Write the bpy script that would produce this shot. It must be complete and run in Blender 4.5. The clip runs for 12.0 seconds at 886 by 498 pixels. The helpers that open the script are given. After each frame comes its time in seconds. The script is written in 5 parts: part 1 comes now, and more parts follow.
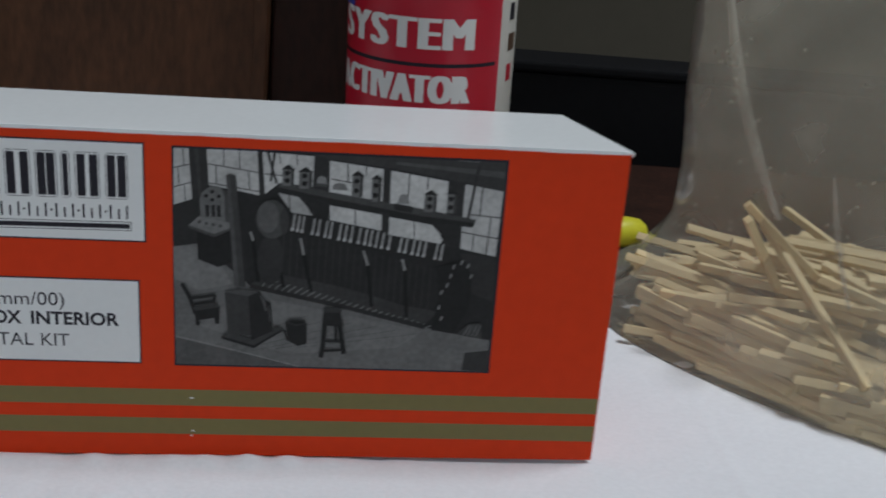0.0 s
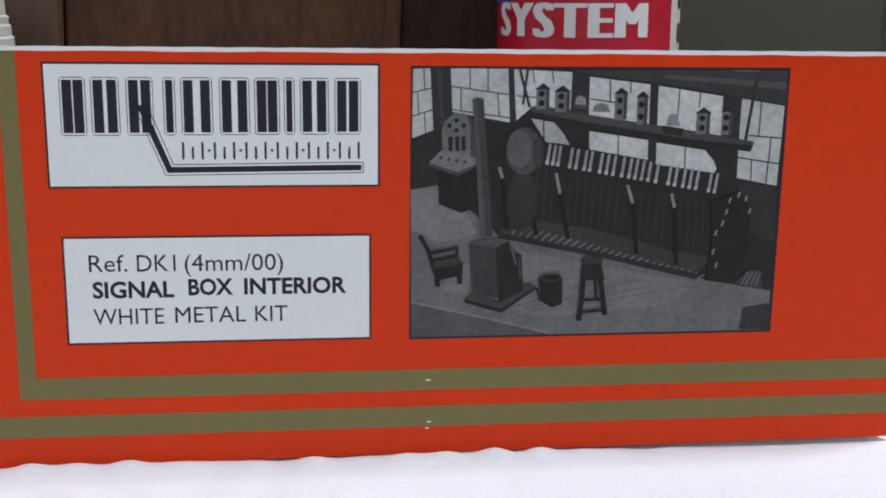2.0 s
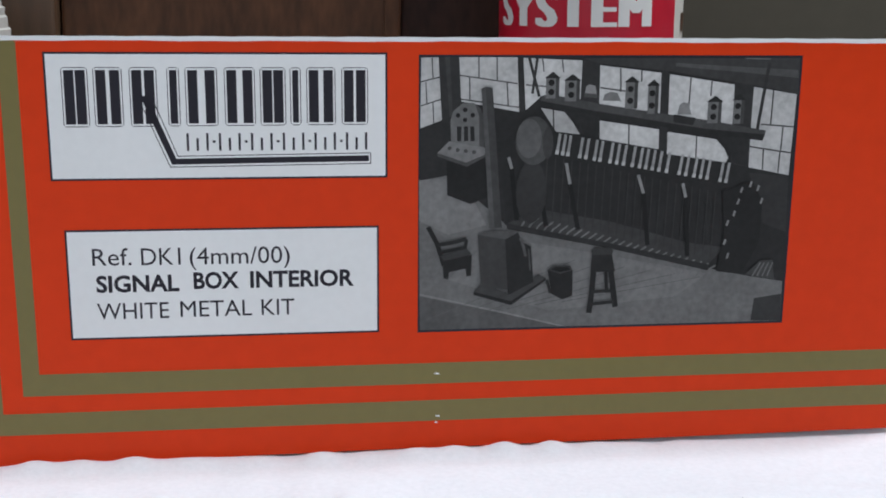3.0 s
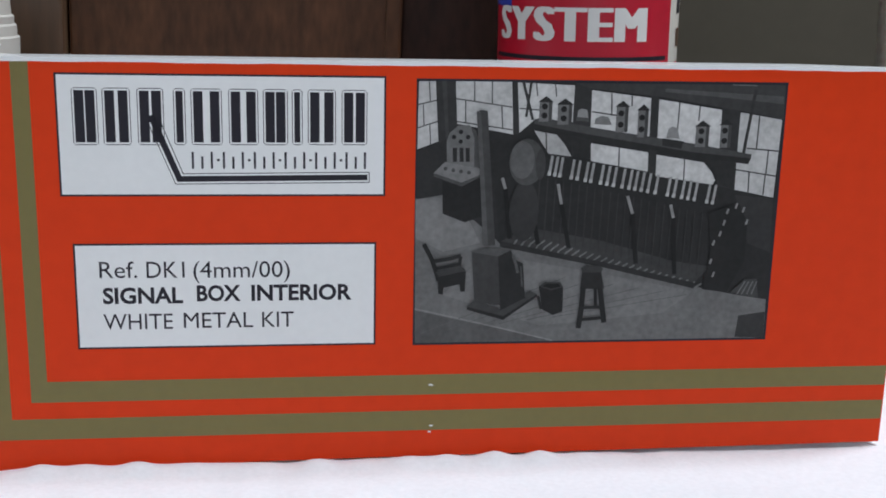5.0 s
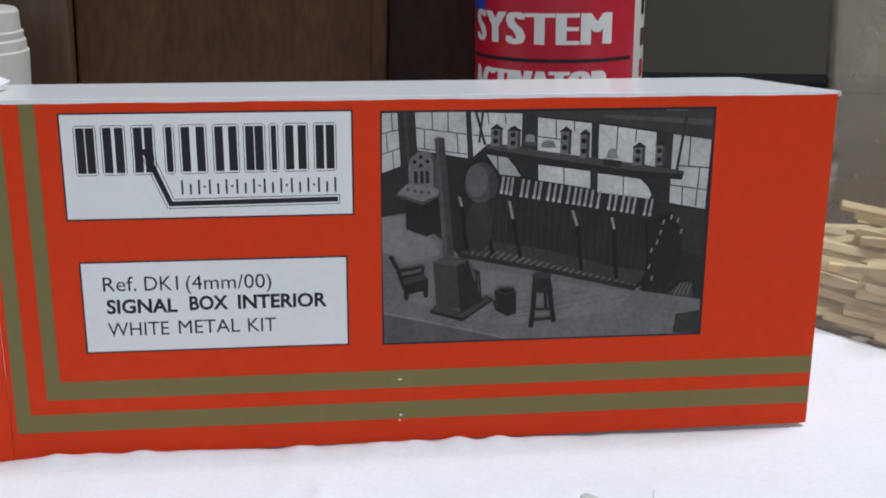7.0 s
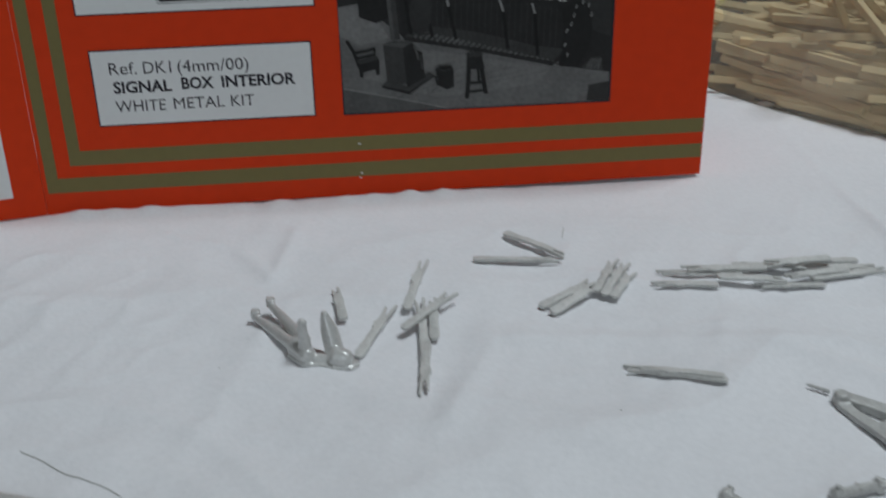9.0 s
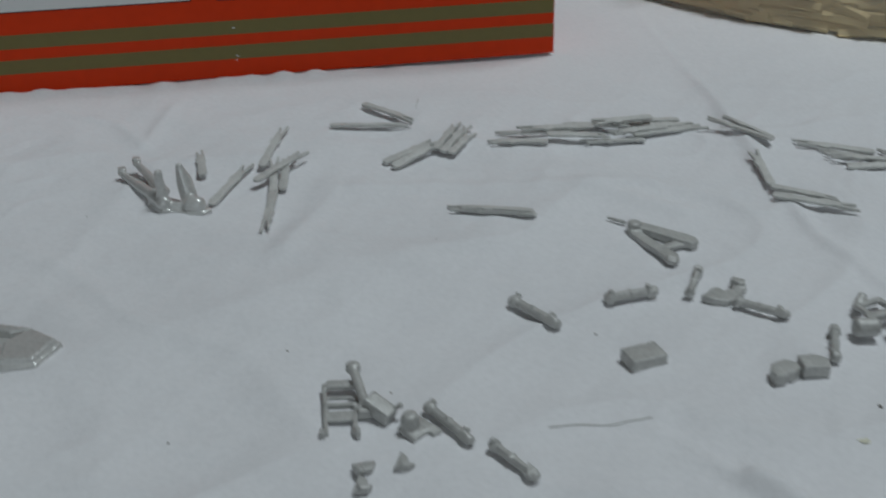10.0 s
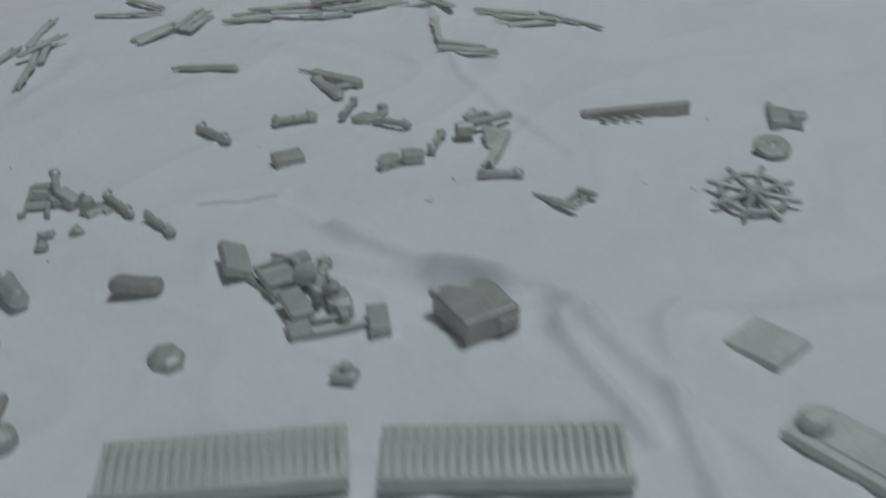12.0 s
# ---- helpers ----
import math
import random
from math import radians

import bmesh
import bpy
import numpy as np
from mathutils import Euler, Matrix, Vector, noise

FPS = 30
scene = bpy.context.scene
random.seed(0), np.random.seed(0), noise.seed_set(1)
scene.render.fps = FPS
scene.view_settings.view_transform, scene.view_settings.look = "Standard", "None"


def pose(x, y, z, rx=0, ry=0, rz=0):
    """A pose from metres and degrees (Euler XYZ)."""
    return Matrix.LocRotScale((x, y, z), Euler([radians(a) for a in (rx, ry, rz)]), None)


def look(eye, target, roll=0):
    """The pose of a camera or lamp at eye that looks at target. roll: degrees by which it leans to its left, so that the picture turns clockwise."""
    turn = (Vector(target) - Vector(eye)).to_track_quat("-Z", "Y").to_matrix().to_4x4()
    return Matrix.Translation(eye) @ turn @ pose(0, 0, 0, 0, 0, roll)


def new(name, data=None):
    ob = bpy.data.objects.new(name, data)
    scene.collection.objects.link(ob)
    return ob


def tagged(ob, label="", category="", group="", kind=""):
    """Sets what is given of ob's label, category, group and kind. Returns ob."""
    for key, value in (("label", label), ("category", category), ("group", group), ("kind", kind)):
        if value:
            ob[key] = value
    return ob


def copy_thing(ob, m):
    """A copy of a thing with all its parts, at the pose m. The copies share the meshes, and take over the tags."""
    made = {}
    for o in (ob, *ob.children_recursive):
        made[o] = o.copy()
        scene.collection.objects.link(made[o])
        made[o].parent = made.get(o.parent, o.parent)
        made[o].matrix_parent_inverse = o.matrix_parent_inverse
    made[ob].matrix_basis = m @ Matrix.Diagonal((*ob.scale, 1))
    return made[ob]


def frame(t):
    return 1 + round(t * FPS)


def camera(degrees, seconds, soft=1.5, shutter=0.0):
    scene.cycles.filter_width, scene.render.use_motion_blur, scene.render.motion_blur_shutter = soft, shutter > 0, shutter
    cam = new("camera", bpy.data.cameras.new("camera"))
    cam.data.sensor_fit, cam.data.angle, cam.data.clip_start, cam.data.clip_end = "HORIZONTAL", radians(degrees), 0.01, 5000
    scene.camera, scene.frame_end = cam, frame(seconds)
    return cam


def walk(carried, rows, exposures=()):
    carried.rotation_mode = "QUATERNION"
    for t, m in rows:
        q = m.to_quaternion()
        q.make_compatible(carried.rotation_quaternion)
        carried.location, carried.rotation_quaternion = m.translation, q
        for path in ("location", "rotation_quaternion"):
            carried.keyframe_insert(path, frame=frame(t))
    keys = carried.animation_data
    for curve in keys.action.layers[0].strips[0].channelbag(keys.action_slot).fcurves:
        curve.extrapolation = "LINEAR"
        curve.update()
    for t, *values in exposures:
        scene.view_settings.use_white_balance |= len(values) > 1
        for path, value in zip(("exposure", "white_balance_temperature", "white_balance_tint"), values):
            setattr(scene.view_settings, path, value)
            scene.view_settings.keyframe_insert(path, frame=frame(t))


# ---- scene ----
cam = camera(42.0, 12.0, soft=1.8, shutter=0.4)
PATH = [
    (0, (0.00426, -0.02097, 0.13669), (0.2274, 1.8296, -0.5884), 5.79),
    (0.5, (-0.01084, -0.01017, 0.10350), (0.2002, 1.9002, -0.4498), 3.42),
    (1, (-0.02371, -0.00269, 0.09333), (0.2095, 1.9252, -0.3850), 2.89),
    (1.5, (-0.03356, 0.00068, 0.08422), (0.1950, 1.9393, -0.3513), 2.39),
    (2, (-0.04189, 0.00343, 0.08119), (0.1950, 1.9407, -0.3555), 2.08),
    (2.5, (-0.04558, 0.00421, 0.07885), (0.2080, 1.9373, -0.3670), 1.88),
    (3, (-0.04451, 0.00648, 0.08027), (0.2070, 1.9393, -0.3679), 1.89),
    (3.2, (-0.04037, 0.00667, 0.08168), (0.1643, 1.9426, -0.3768), 1.89),
    (4.8, (-0.04469, 0.00073, 0.08528), (0.2107, 1.9283, -0.3828), 2.49),
    (5, (-0.04445, 0.00062, 0.08642), (0.2061, 1.9298, -0.3780), 2.62),
    (5.5, (-0.04448, -0.00197, 0.08474), (0.2049, 1.9281, -0.3764), 2.10),
    (6, (-0.04362, -0.00719, 0.09137), (0.1997, 1.9194, -0.3872), 2.80),
    (6.5, (-0.03922, -0.01893, 0.09676), (0.1876, 1.9030, -0.4078), 2.13),
    (6.7, (-0.03625, -0.01923, 0.10124), (0.1848, 1.8992, -0.4192), 1.87),
    (8.3, (-0.03903, -0.04588, 0.11283), (0.1707, 1.7710, -0.6964), 1.08),
    (8.5, (-0.03936, -0.05016, 0.11561), (0.1701, 1.7582, -0.7126), 0.91),
    (9, (-0.02789, -0.06963, 0.12176), (0.1653, 1.6976, -0.7945), 0.44),
    (9.5, (-0.01738, -0.08483, 0.12043), (0.1872, 1.6585, -0.8382), 0.21),
    (10, (-0.00224, -0.10542, 0.11691), (0.2202, 1.6119, -0.8837), -0.22),
    (10.5, (0.00464, -0.12728, 0.11931), (0.2888, 1.5629, -0.9115), 0.08),
    (11, (0.01110, -0.13561, 0.11765), (0.3166, 1.5408, -0.9294), -0.07),
    (11.5, (0.02443, -0.13674, 0.12162), (0.3368, 1.5332, -0.9337), -0.29),
    (12, (0.04858, -0.18116, 0.11816), (0.3307, 1.4962, -0.9339), -1.99),
]
walk(cam, [(t, look(eye, target, roll)) for t, eye, target, roll in PATH], [(0, -0.75, 6150, 9), (0.5, -0.28, 6150, 10), (1.5, 0.05, 6150, 12), (2.5, 0.06, 6150, 12), (6.5, 0.05, 6150, 12), (8.5, -0.7, 6200, 8), (10.5, -1.35, 6200, 4), (12, -1.4, 6200, 4)])
MM = 0.001

# ---- world and light ----
world = bpy.data.worlds.new("world")
world.use_nodes = True
scene.world = world
world.node_tree.nodes["Background"].inputs[0].default_value = (0.75, 0.85, 1.0, 1)
world.node_tree.nodes["Background"].inputs[1].default_value = 0.05


def area_lamp(name, eye, target, sx, sy, watts, colour):
    data = bpy.data.lights.new(name, "AREA")
    data.shape, data.size, data.size_y, data.energy, data.color = "RECTANGLE", sx, sy, watts, colour
    ob = new(name, data)
    ob.matrix_world = look(eye, target)
    return ob


area_lamp("ceiling_lamp_light", (0.40, 0.19, 1.26), (0.05, 0.12, 0), 0.32, 0.30, 16.6, (0.93, 0.97, 1.0))
# fill from behind the camera, added to brighten the box front
area_lamp("front_fill_light", (-0.3, -1.45, 0.75), (0, 0.2, 0.1), 1.3, 0.9, 7.0, (0.90, 0.96, 1.0))


# ---- materials ----
def material(name, colour, rough=0.6, metal=0.0, vary=0.12, scale=40.0, fine=400.0, bump=0.15, spec=0.5, dark=None, stretch=(1, 1, 1), depth=0.0005):
    """Principled surface with broad stains, fine grain and relief; scale and fine are cycles per metre."""
    m = bpy.data.materials.new(name)
    m.use_nodes = True
    nt = m.node_tree
    b = nt.nodes["Principled BSDF"]
    co = nt.nodes.new("ShaderNodeTexCoord")
    mp = nt.nodes.new("ShaderNodeMapping")
    mp.inputs["Scale"].default_value = stretch
    nt.links.new(co.outputs["Object"], mp.inputs[0])
    n1, n2 = nt.nodes.new("ShaderNodeTexNoise"), nt.nodes.new("ShaderNodeTexNoise")
    n1.inputs["Scale"].default_value, n2.inputs["Scale"].default_value = scale, fine
    n1.inputs["Detail"].default_value, n2.inputs["Detail"].default_value = 4, 3
    for n in (n1, n2):
        nt.links.new(mp.outputs[0], n.inputs["Vector"])
    add = nt.nodes.new("ShaderNodeMath")
    add.operation = "MULTIPLY_ADD"
    add.inputs[1].default_value = 0.5
    nt.links.new(n2.outputs[0], add.inputs[0])
    half = nt.nodes.new("ShaderNodeMath")
    half.operation = "MULTIPLY"
    half.inputs[1].default_value = 0.5
    nt.links.new(n1.outputs[0], half.inputs[0])
    nt.links.new(half.outputs[0], add.inputs[2])
    ramp = nt.nodes.new("ShaderNodeValToRGB")
    lo = dark or tuple(c * (1 - vary) for c in colour)
    hi = tuple(min(1, c * (1 + vary)) for c in colour)
    ramp.color_ramp.elements[0].position, ramp.color_ramp.elements[1].position = 0.32, 0.68
    ramp.color_ramp.elements[0].color, ramp.color_ramp.elements[1].color = (*lo, 1), (*hi, 1)
    nt.links.new(add.outputs[0], ramp.inputs[0])
    nt.links.new(ramp.outputs[0], b.inputs["Base Color"])
    b.inputs["Roughness"].default_value, b.inputs["Metallic"].default_value = rough, metal
    b.inputs["Specular IOR Level"].default_value = spec
    if bump:
        bp = nt.nodes.new("ShaderNodeBump")
        bp.inputs["Strength"].default_value, bp.inputs["Distance"].default_value = bump, depth
        nt.links.new(add.outputs[0], bp.inputs["Height"])
        nt.links.new(bp.outputs[0], b.inputs["Normal"])
    return m


CLOTH = material("white_cotton", (0.79, 0.79, 0.81), 0.9, 0, 0.05, 22, 900, 0.35, 0.2, depth=0.0006)
ORANGE = material("orange_printed_card", (0.69, 0.043, 0.003), 0.34, 0, 0.06, 18, 300, 0.05, 0.16)
OLIVE = material("olive_gold_ink", (0.175, 0.145, 0.035), 0.36, 0, 0.06, 30, 500, 0.03)
WHITE_CARD = material("white_card", (0.80, 0.82, 0.82), 0.55, 0, 0.03, 30, 600, 0.08)
TOP_CARD = material("glossy_white_card", (0.85, 0.87, 0.87), 0.2, 0, 0.03, 30, 600, 0.03, 0.6)
LABEL = material("white_label_ink", (0.80, 0.815, 0.81), 0.4, 0, 0.03, 40, 600, 0.03)
INK = material("black_ink", (0.016, 0.014, 0.022), 0.5, 0, 0.1, 60, 600, 0.0, 0.25)
THREAD = material("grey_thread", (0.46, 0.46, 0.43), 0.9, 0, 0.1, 300, 900, 0.0)
METAL = material("cast_white_metal", (0.49, 0.49, 0.475), 0.5, 0.25, 0.2, 160, 1500, 0.25, depth=0.0003)
METAL_SHINY = material("bright_cast_metal", (0.62, 0.62, 0.605), 0.33, 0.35, 0.14, 160, 1500, 0.35, depth=0.0003)
METAL_PALE = material("pale_cast_metal", (0.58, 0.58, 0.56), 0.6, 0.1, 0.16, 160, 1500, 0.4, depth=0.0003)
METAL_DARK = material("dull_cast_metal", (0.43, 0.42, 0.405), 0.5, 0.3, 0.2, 160, 1500, 0.4, depth=0.0003)
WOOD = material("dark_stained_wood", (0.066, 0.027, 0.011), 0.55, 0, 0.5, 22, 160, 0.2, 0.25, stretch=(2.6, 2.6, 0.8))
# darker copy of WOOD, with shade put into the colour
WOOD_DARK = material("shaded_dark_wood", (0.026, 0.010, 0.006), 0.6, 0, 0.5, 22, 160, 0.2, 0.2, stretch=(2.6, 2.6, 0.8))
WOOD_PALE = material("tan_wood_trim", (0.075, 0.040, 0.020), 0.45, 0, 0.3, 12, 80, 0.2, stretch=(6, 6, 0.5))
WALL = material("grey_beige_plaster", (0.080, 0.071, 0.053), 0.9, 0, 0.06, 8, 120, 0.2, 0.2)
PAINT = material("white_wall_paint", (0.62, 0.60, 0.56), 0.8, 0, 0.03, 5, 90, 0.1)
BLACK = material("black_plastic", (0.007, 0.007, 0.008), 0.6, 0, 0.2, 30, 300, 0.1, 0.12)
RED = material("red_can_print", (0.47, 0.006, 0.026), 0.3, 0, 0.05, 30, 300, 0.02)
CAN_WHITE = material("white_can_print", (0.72, 0.72, 0.70), 0.32, 0, 0.03, 30, 300, 0.02)
BLUE = material("blue_can_print", (0.03, 0.06, 0.42), 0.32, 0, 0.05, 30, 300, 0.02)
STEEL = material("bare_can_steel", (0.6, 0.6, 0.6), 0.3, 0.9, 0.05, 60, 500, 0.05)
PLASTIC = material("off_white_plastic", (0.55, 0.53, 0.48), 0.45, 0, 0.04, 30, 300, 0.05)
YELLOW = material("yellow_plastic", (0.62, 0.58, 0.03), 0.4, 0, 0.05, 30, 300, 0.05)
STICK = material("pale_softwood", (0.66, 0.52, 0.29), 0.7, 0, 0.18, 60, 500, 0.3, stretch=(0.15, 1, 1), depth=0.0004)
FLUFF = material("brown_speck", (0.10, 0.085, 0.06), 0.9, 0, 0.2, 300, 900, 0.0)
STAIN = material("yellow_stain", (0.70, 0.69, 0.56), 0.9, 0, 0.05, 100, 900, 0.0)
FLOOR = material("brown_carpet", (0.20, 0.15, 0.11), 0.95, 0, 0.2, 6, 200, 0.3)


def print_grey(value):
    return material("print_grey", (value, value, value * 0.98), 0.36, 0, 0.26, 150, 900, 0.0, 0.2)


def clear_film():
    m = bpy.data.materials.new("clear_plastic_film")
    m.use_nodes = True
    nt = m.node_tree
    nt.nodes.remove(nt.nodes["Principled BSDF"])
    out = nt.nodes["Material Output"]
    see, gloss, milk = (nt.nodes.new("ShaderNodeBsdf" + k) for k in ("Transparent", "Glossy", "Diffuse"))
    see.inputs[0].default_value = (0.93, 0.93, 0.92, 1)
    gloss.inputs["Roughness"].default_value = 0.08
    milk.inputs[0].default_value = (0.62, 0.58, 0.48, 1)
    n = nt.nodes.new("ShaderNodeTexNoise")
    n.inputs["Scale"].default_value, n.inputs["Detail"].default_value, n.inputs["Distortion"].default_value = 28, 5, 0.8
    co = nt.nodes.new("ShaderNodeTexCoord")
    nt.links.new(co.outputs["Object"], n.inputs["Vector"])
    bp = nt.nodes.new("ShaderNodeBump")
    bp.inputs["Strength"].default_value, bp.inputs["Distance"].default_value = 0.6, 0.004
    nt.links.new(n.outputs[0], bp.inputs["Height"])
    nt.links.new(bp.outputs[0], gloss.inputs["Normal"])
    fr = nt.nodes.new("ShaderNodeFresnel")
    fr.inputs[0].default_value = 1.12
    nt.links.new(bp.outputs[0], fr.inputs["Normal"])
    veil = nt.nodes.new("ShaderNodeMixShader")
    streak = nt.nodes.new("ShaderNodeMapRange")
    streak.inputs["From Min"].default_value, streak.inputs["From Max"].default_value = 0.35, 0.7
    streak.inputs["To Min"].default_value, streak.inputs["To Max"].default_value = 0.18, 0.42
    nt.links.new(n.outputs[0], streak.inputs[0])
    # tiny white dots over the film, glints put into its milky colour
    dots = nt.nodes.new("ShaderNodeTexVoronoi")
    dots.inputs["Scale"].default_value = 190
    nt.links.new(co.outputs["Object"], dots.inputs["Vector"])
    dot = nt.nodes.new("ShaderNodeMapRange")
    dot.inputs["From Min"].default_value, dot.inputs["From Max"].default_value = 0.03, 0.08
    dot.inputs["To Min"].default_value, dot.inputs["To Max"].default_value = 0.55, 0.0
    nt.links.new(dots.outputs["Distance"], dot.inputs[0])
    both = nt.nodes.new("ShaderNodeMath")
    nt.links.new(streak.outputs[0], both.inputs[0])
    nt.links.new(dot.outputs[0], both.inputs[1])
    nt.links.new(both.outputs[0], veil.inputs[0])
    nt.links.new(see.outputs[0], veil.inputs[1])
    nt.links.new(milk.outputs[0], veil.inputs[2])
    mix = nt.nodes.new("ShaderNodeMixShader")
    nt.links.new(fr.outputs[0], mix.inputs[0])
    nt.links.new(veil.outputs[0], mix.inputs[1])
    nt.links.new(gloss.outputs[0], mix.inputs[2])
    nt.links.new(mix.outputs[0], out.inputs[0])
    return m


FILM = clear_film()


# ---- building helpers, in millimetres ----
def part(name, bm, mat, parent=None, label="", smooth=False):
    """One mesh object made of bm, whose millimetres become metres; under parent where one is given."""
    bmesh.ops.recalc_face_normals(bm, faces=bm.faces)
    bm.transform(Matrix.Scale(MM, 4))
    me = bpy.data.meshes.new(name)
    bm.to_mesh(me)
    bm.free()
    for mm in (mat if isinstance(mat, (list, tuple)) else [mat]):
        me.materials.append(mm)
    if smooth:
        me.polygons.foreach_set("use_smooth", [True] * len(me.polygons))
        me.set_sharp_from_angle(angle=radians(38))
    ob = new(name, me)
    if parent:
        ob.parent = parent
    return tagged(ob, label)


def empty(name, m, label, category, group=""):
    ob = new(name)
    ob.empty_display_size = 0.01
    ob.matrix_basis = m
    return tagged(ob, label, category, group)


def at(x, y, z=0.0, rx=0, ry=0, rz=0):
    return pose(x * MM, y * MM, z * MM, rx, ry, rz)


def block(bm, x0, x1, y0, y1, z0, z1, m=None, bevel=0.0):
    made = bmesh.ops.create_cube(bm, size=1)["verts"]
    bmesh.ops.scale(bm, vec=(x1 - x0, y1 - y0, z1 - z0), verts=made)
    bmesh.ops.translate(bm, vec=((x0 + x1) / 2, (y0 + y1) / 2, (z0 + z1) / 2), verts=made)
    if bevel:
        edges = list({e for v in made for e in v.link_edges})
        got = bmesh.ops.bevel(bm, geom=edges, offset=bevel, segments=2, affect="EDGES", profile=0.6)
        made = list({v for f in got["faces"] for v in f.verts} | {v for v in made if v.is_valid})
    if m:
        bmesh.ops.transform(bm, matrix=m, verts=made)
    return made


def lathe(bm, profile, n=24, m=None):
    """Turns (radius, height) pairs about z; closed at both ends."""
    rings = []
    for r, h in profile:
        rings.append([bm.verts.new((r * math.cos(2 * math.pi * k / n), r * math.sin(2 * math.pi * k / n), h)) for k in range(n)])
    for a, b in zip(rings, rings[1:]):
        for k in range(n):
            bm.faces.new((a[k], a[(k + 1) % n], b[(k + 1) % n], b[k]))
    bm.faces.new(rings[0][::-1])
    bm.faces.new(rings[-1])
    verts = [v for ring in rings for v in ring]
    if m:
        bmesh.ops.transform(bm, matrix=m, verts=verts)
    return verts


def slab(bm, outline, z0, z1, bevel=0.0, m=None):
    """An outline in x and y, drawn up from z0 to z1."""
    lo = [bm.verts.new((x, y, z0)) for x, y in outline]
    hi = [bm.verts.new((x, y, z1)) for x, y in outline]
    n = len(lo)
    faces = [bm.faces.new(lo[::-1]), bm.faces.new(hi)]
    for k in range(n):
        faces.append(bm.faces.new((lo[k], lo[(k + 1) % n], hi[(k + 1) % n], hi[k])))
    verts = lo + hi
    if bevel:
        edges = list(faces[1].edges)
        got = bmesh.ops.bevel(bm, geom=edges, offset=bevel, segments=2, affect="EDGES", profile=0.6)
        verts = list({v for f in got["faces"] for v in f.verts} | {v for v in verts if v.is_valid})
    if m:
        bmesh.ops.transform(bm, matrix=m, verts=verts)
    return verts


def lumpy(bm, amount, size, seed):
    """Uneven cast surface."""
    off = Vector((seed * 7.3, seed * 3.1, seed * 1.7))
    for v in bm.verts:
        v.co += noise.noise_vector(v.co / size + off) * amount


def words(text, height, width, bold=0.0, spacing=1.0):
    """The text as a flat mesh in x and y, its left foot at 0, 0; capitals of that height, the line of that width."""
    cu = bpy.data.curves.new("words", "FONT")
    cu.body, cu.offset, cu.space_character, cu.resolution_u = text, bold, spacing, 3
    tmp = bpy.data.objects.new("words", cu)
    scene.collection.objects.link(tmp)
    bpy.context.view_layer.update()
    me = bpy.data.meshes.new_from_object(tmp.evaluated_get(bpy.context.evaluated_depsgraph_get()))
    bm = bmesh.new()
    bm.from_mesh(me)
    bpy.data.objects.remove(tmp)
    bpy.data.curves.remove(cu)
    bpy.data.meshes.remove(me)
    xs, ys = [v.co.x for v in bm.verts], [v.co.y for v in bm.verts]
    x0, sx = min(xs), width / (max(xs) - min(xs))
    for v in bm.verts:
        v.co = ((v.co.x - x0) * sx, v.co.y * height / 0.69, 0)
    return bm


UPRIGHT = Matrix.Rotation(radians(90), 4, "X")


def stick_to_face(bm, x, z, lift):
    """Stands a flat x-y drawing up against a front that looks along -y."""
    bm.transform(Matrix.Translation((x, -lift, z)) @ UPRIGHT)
    return bm


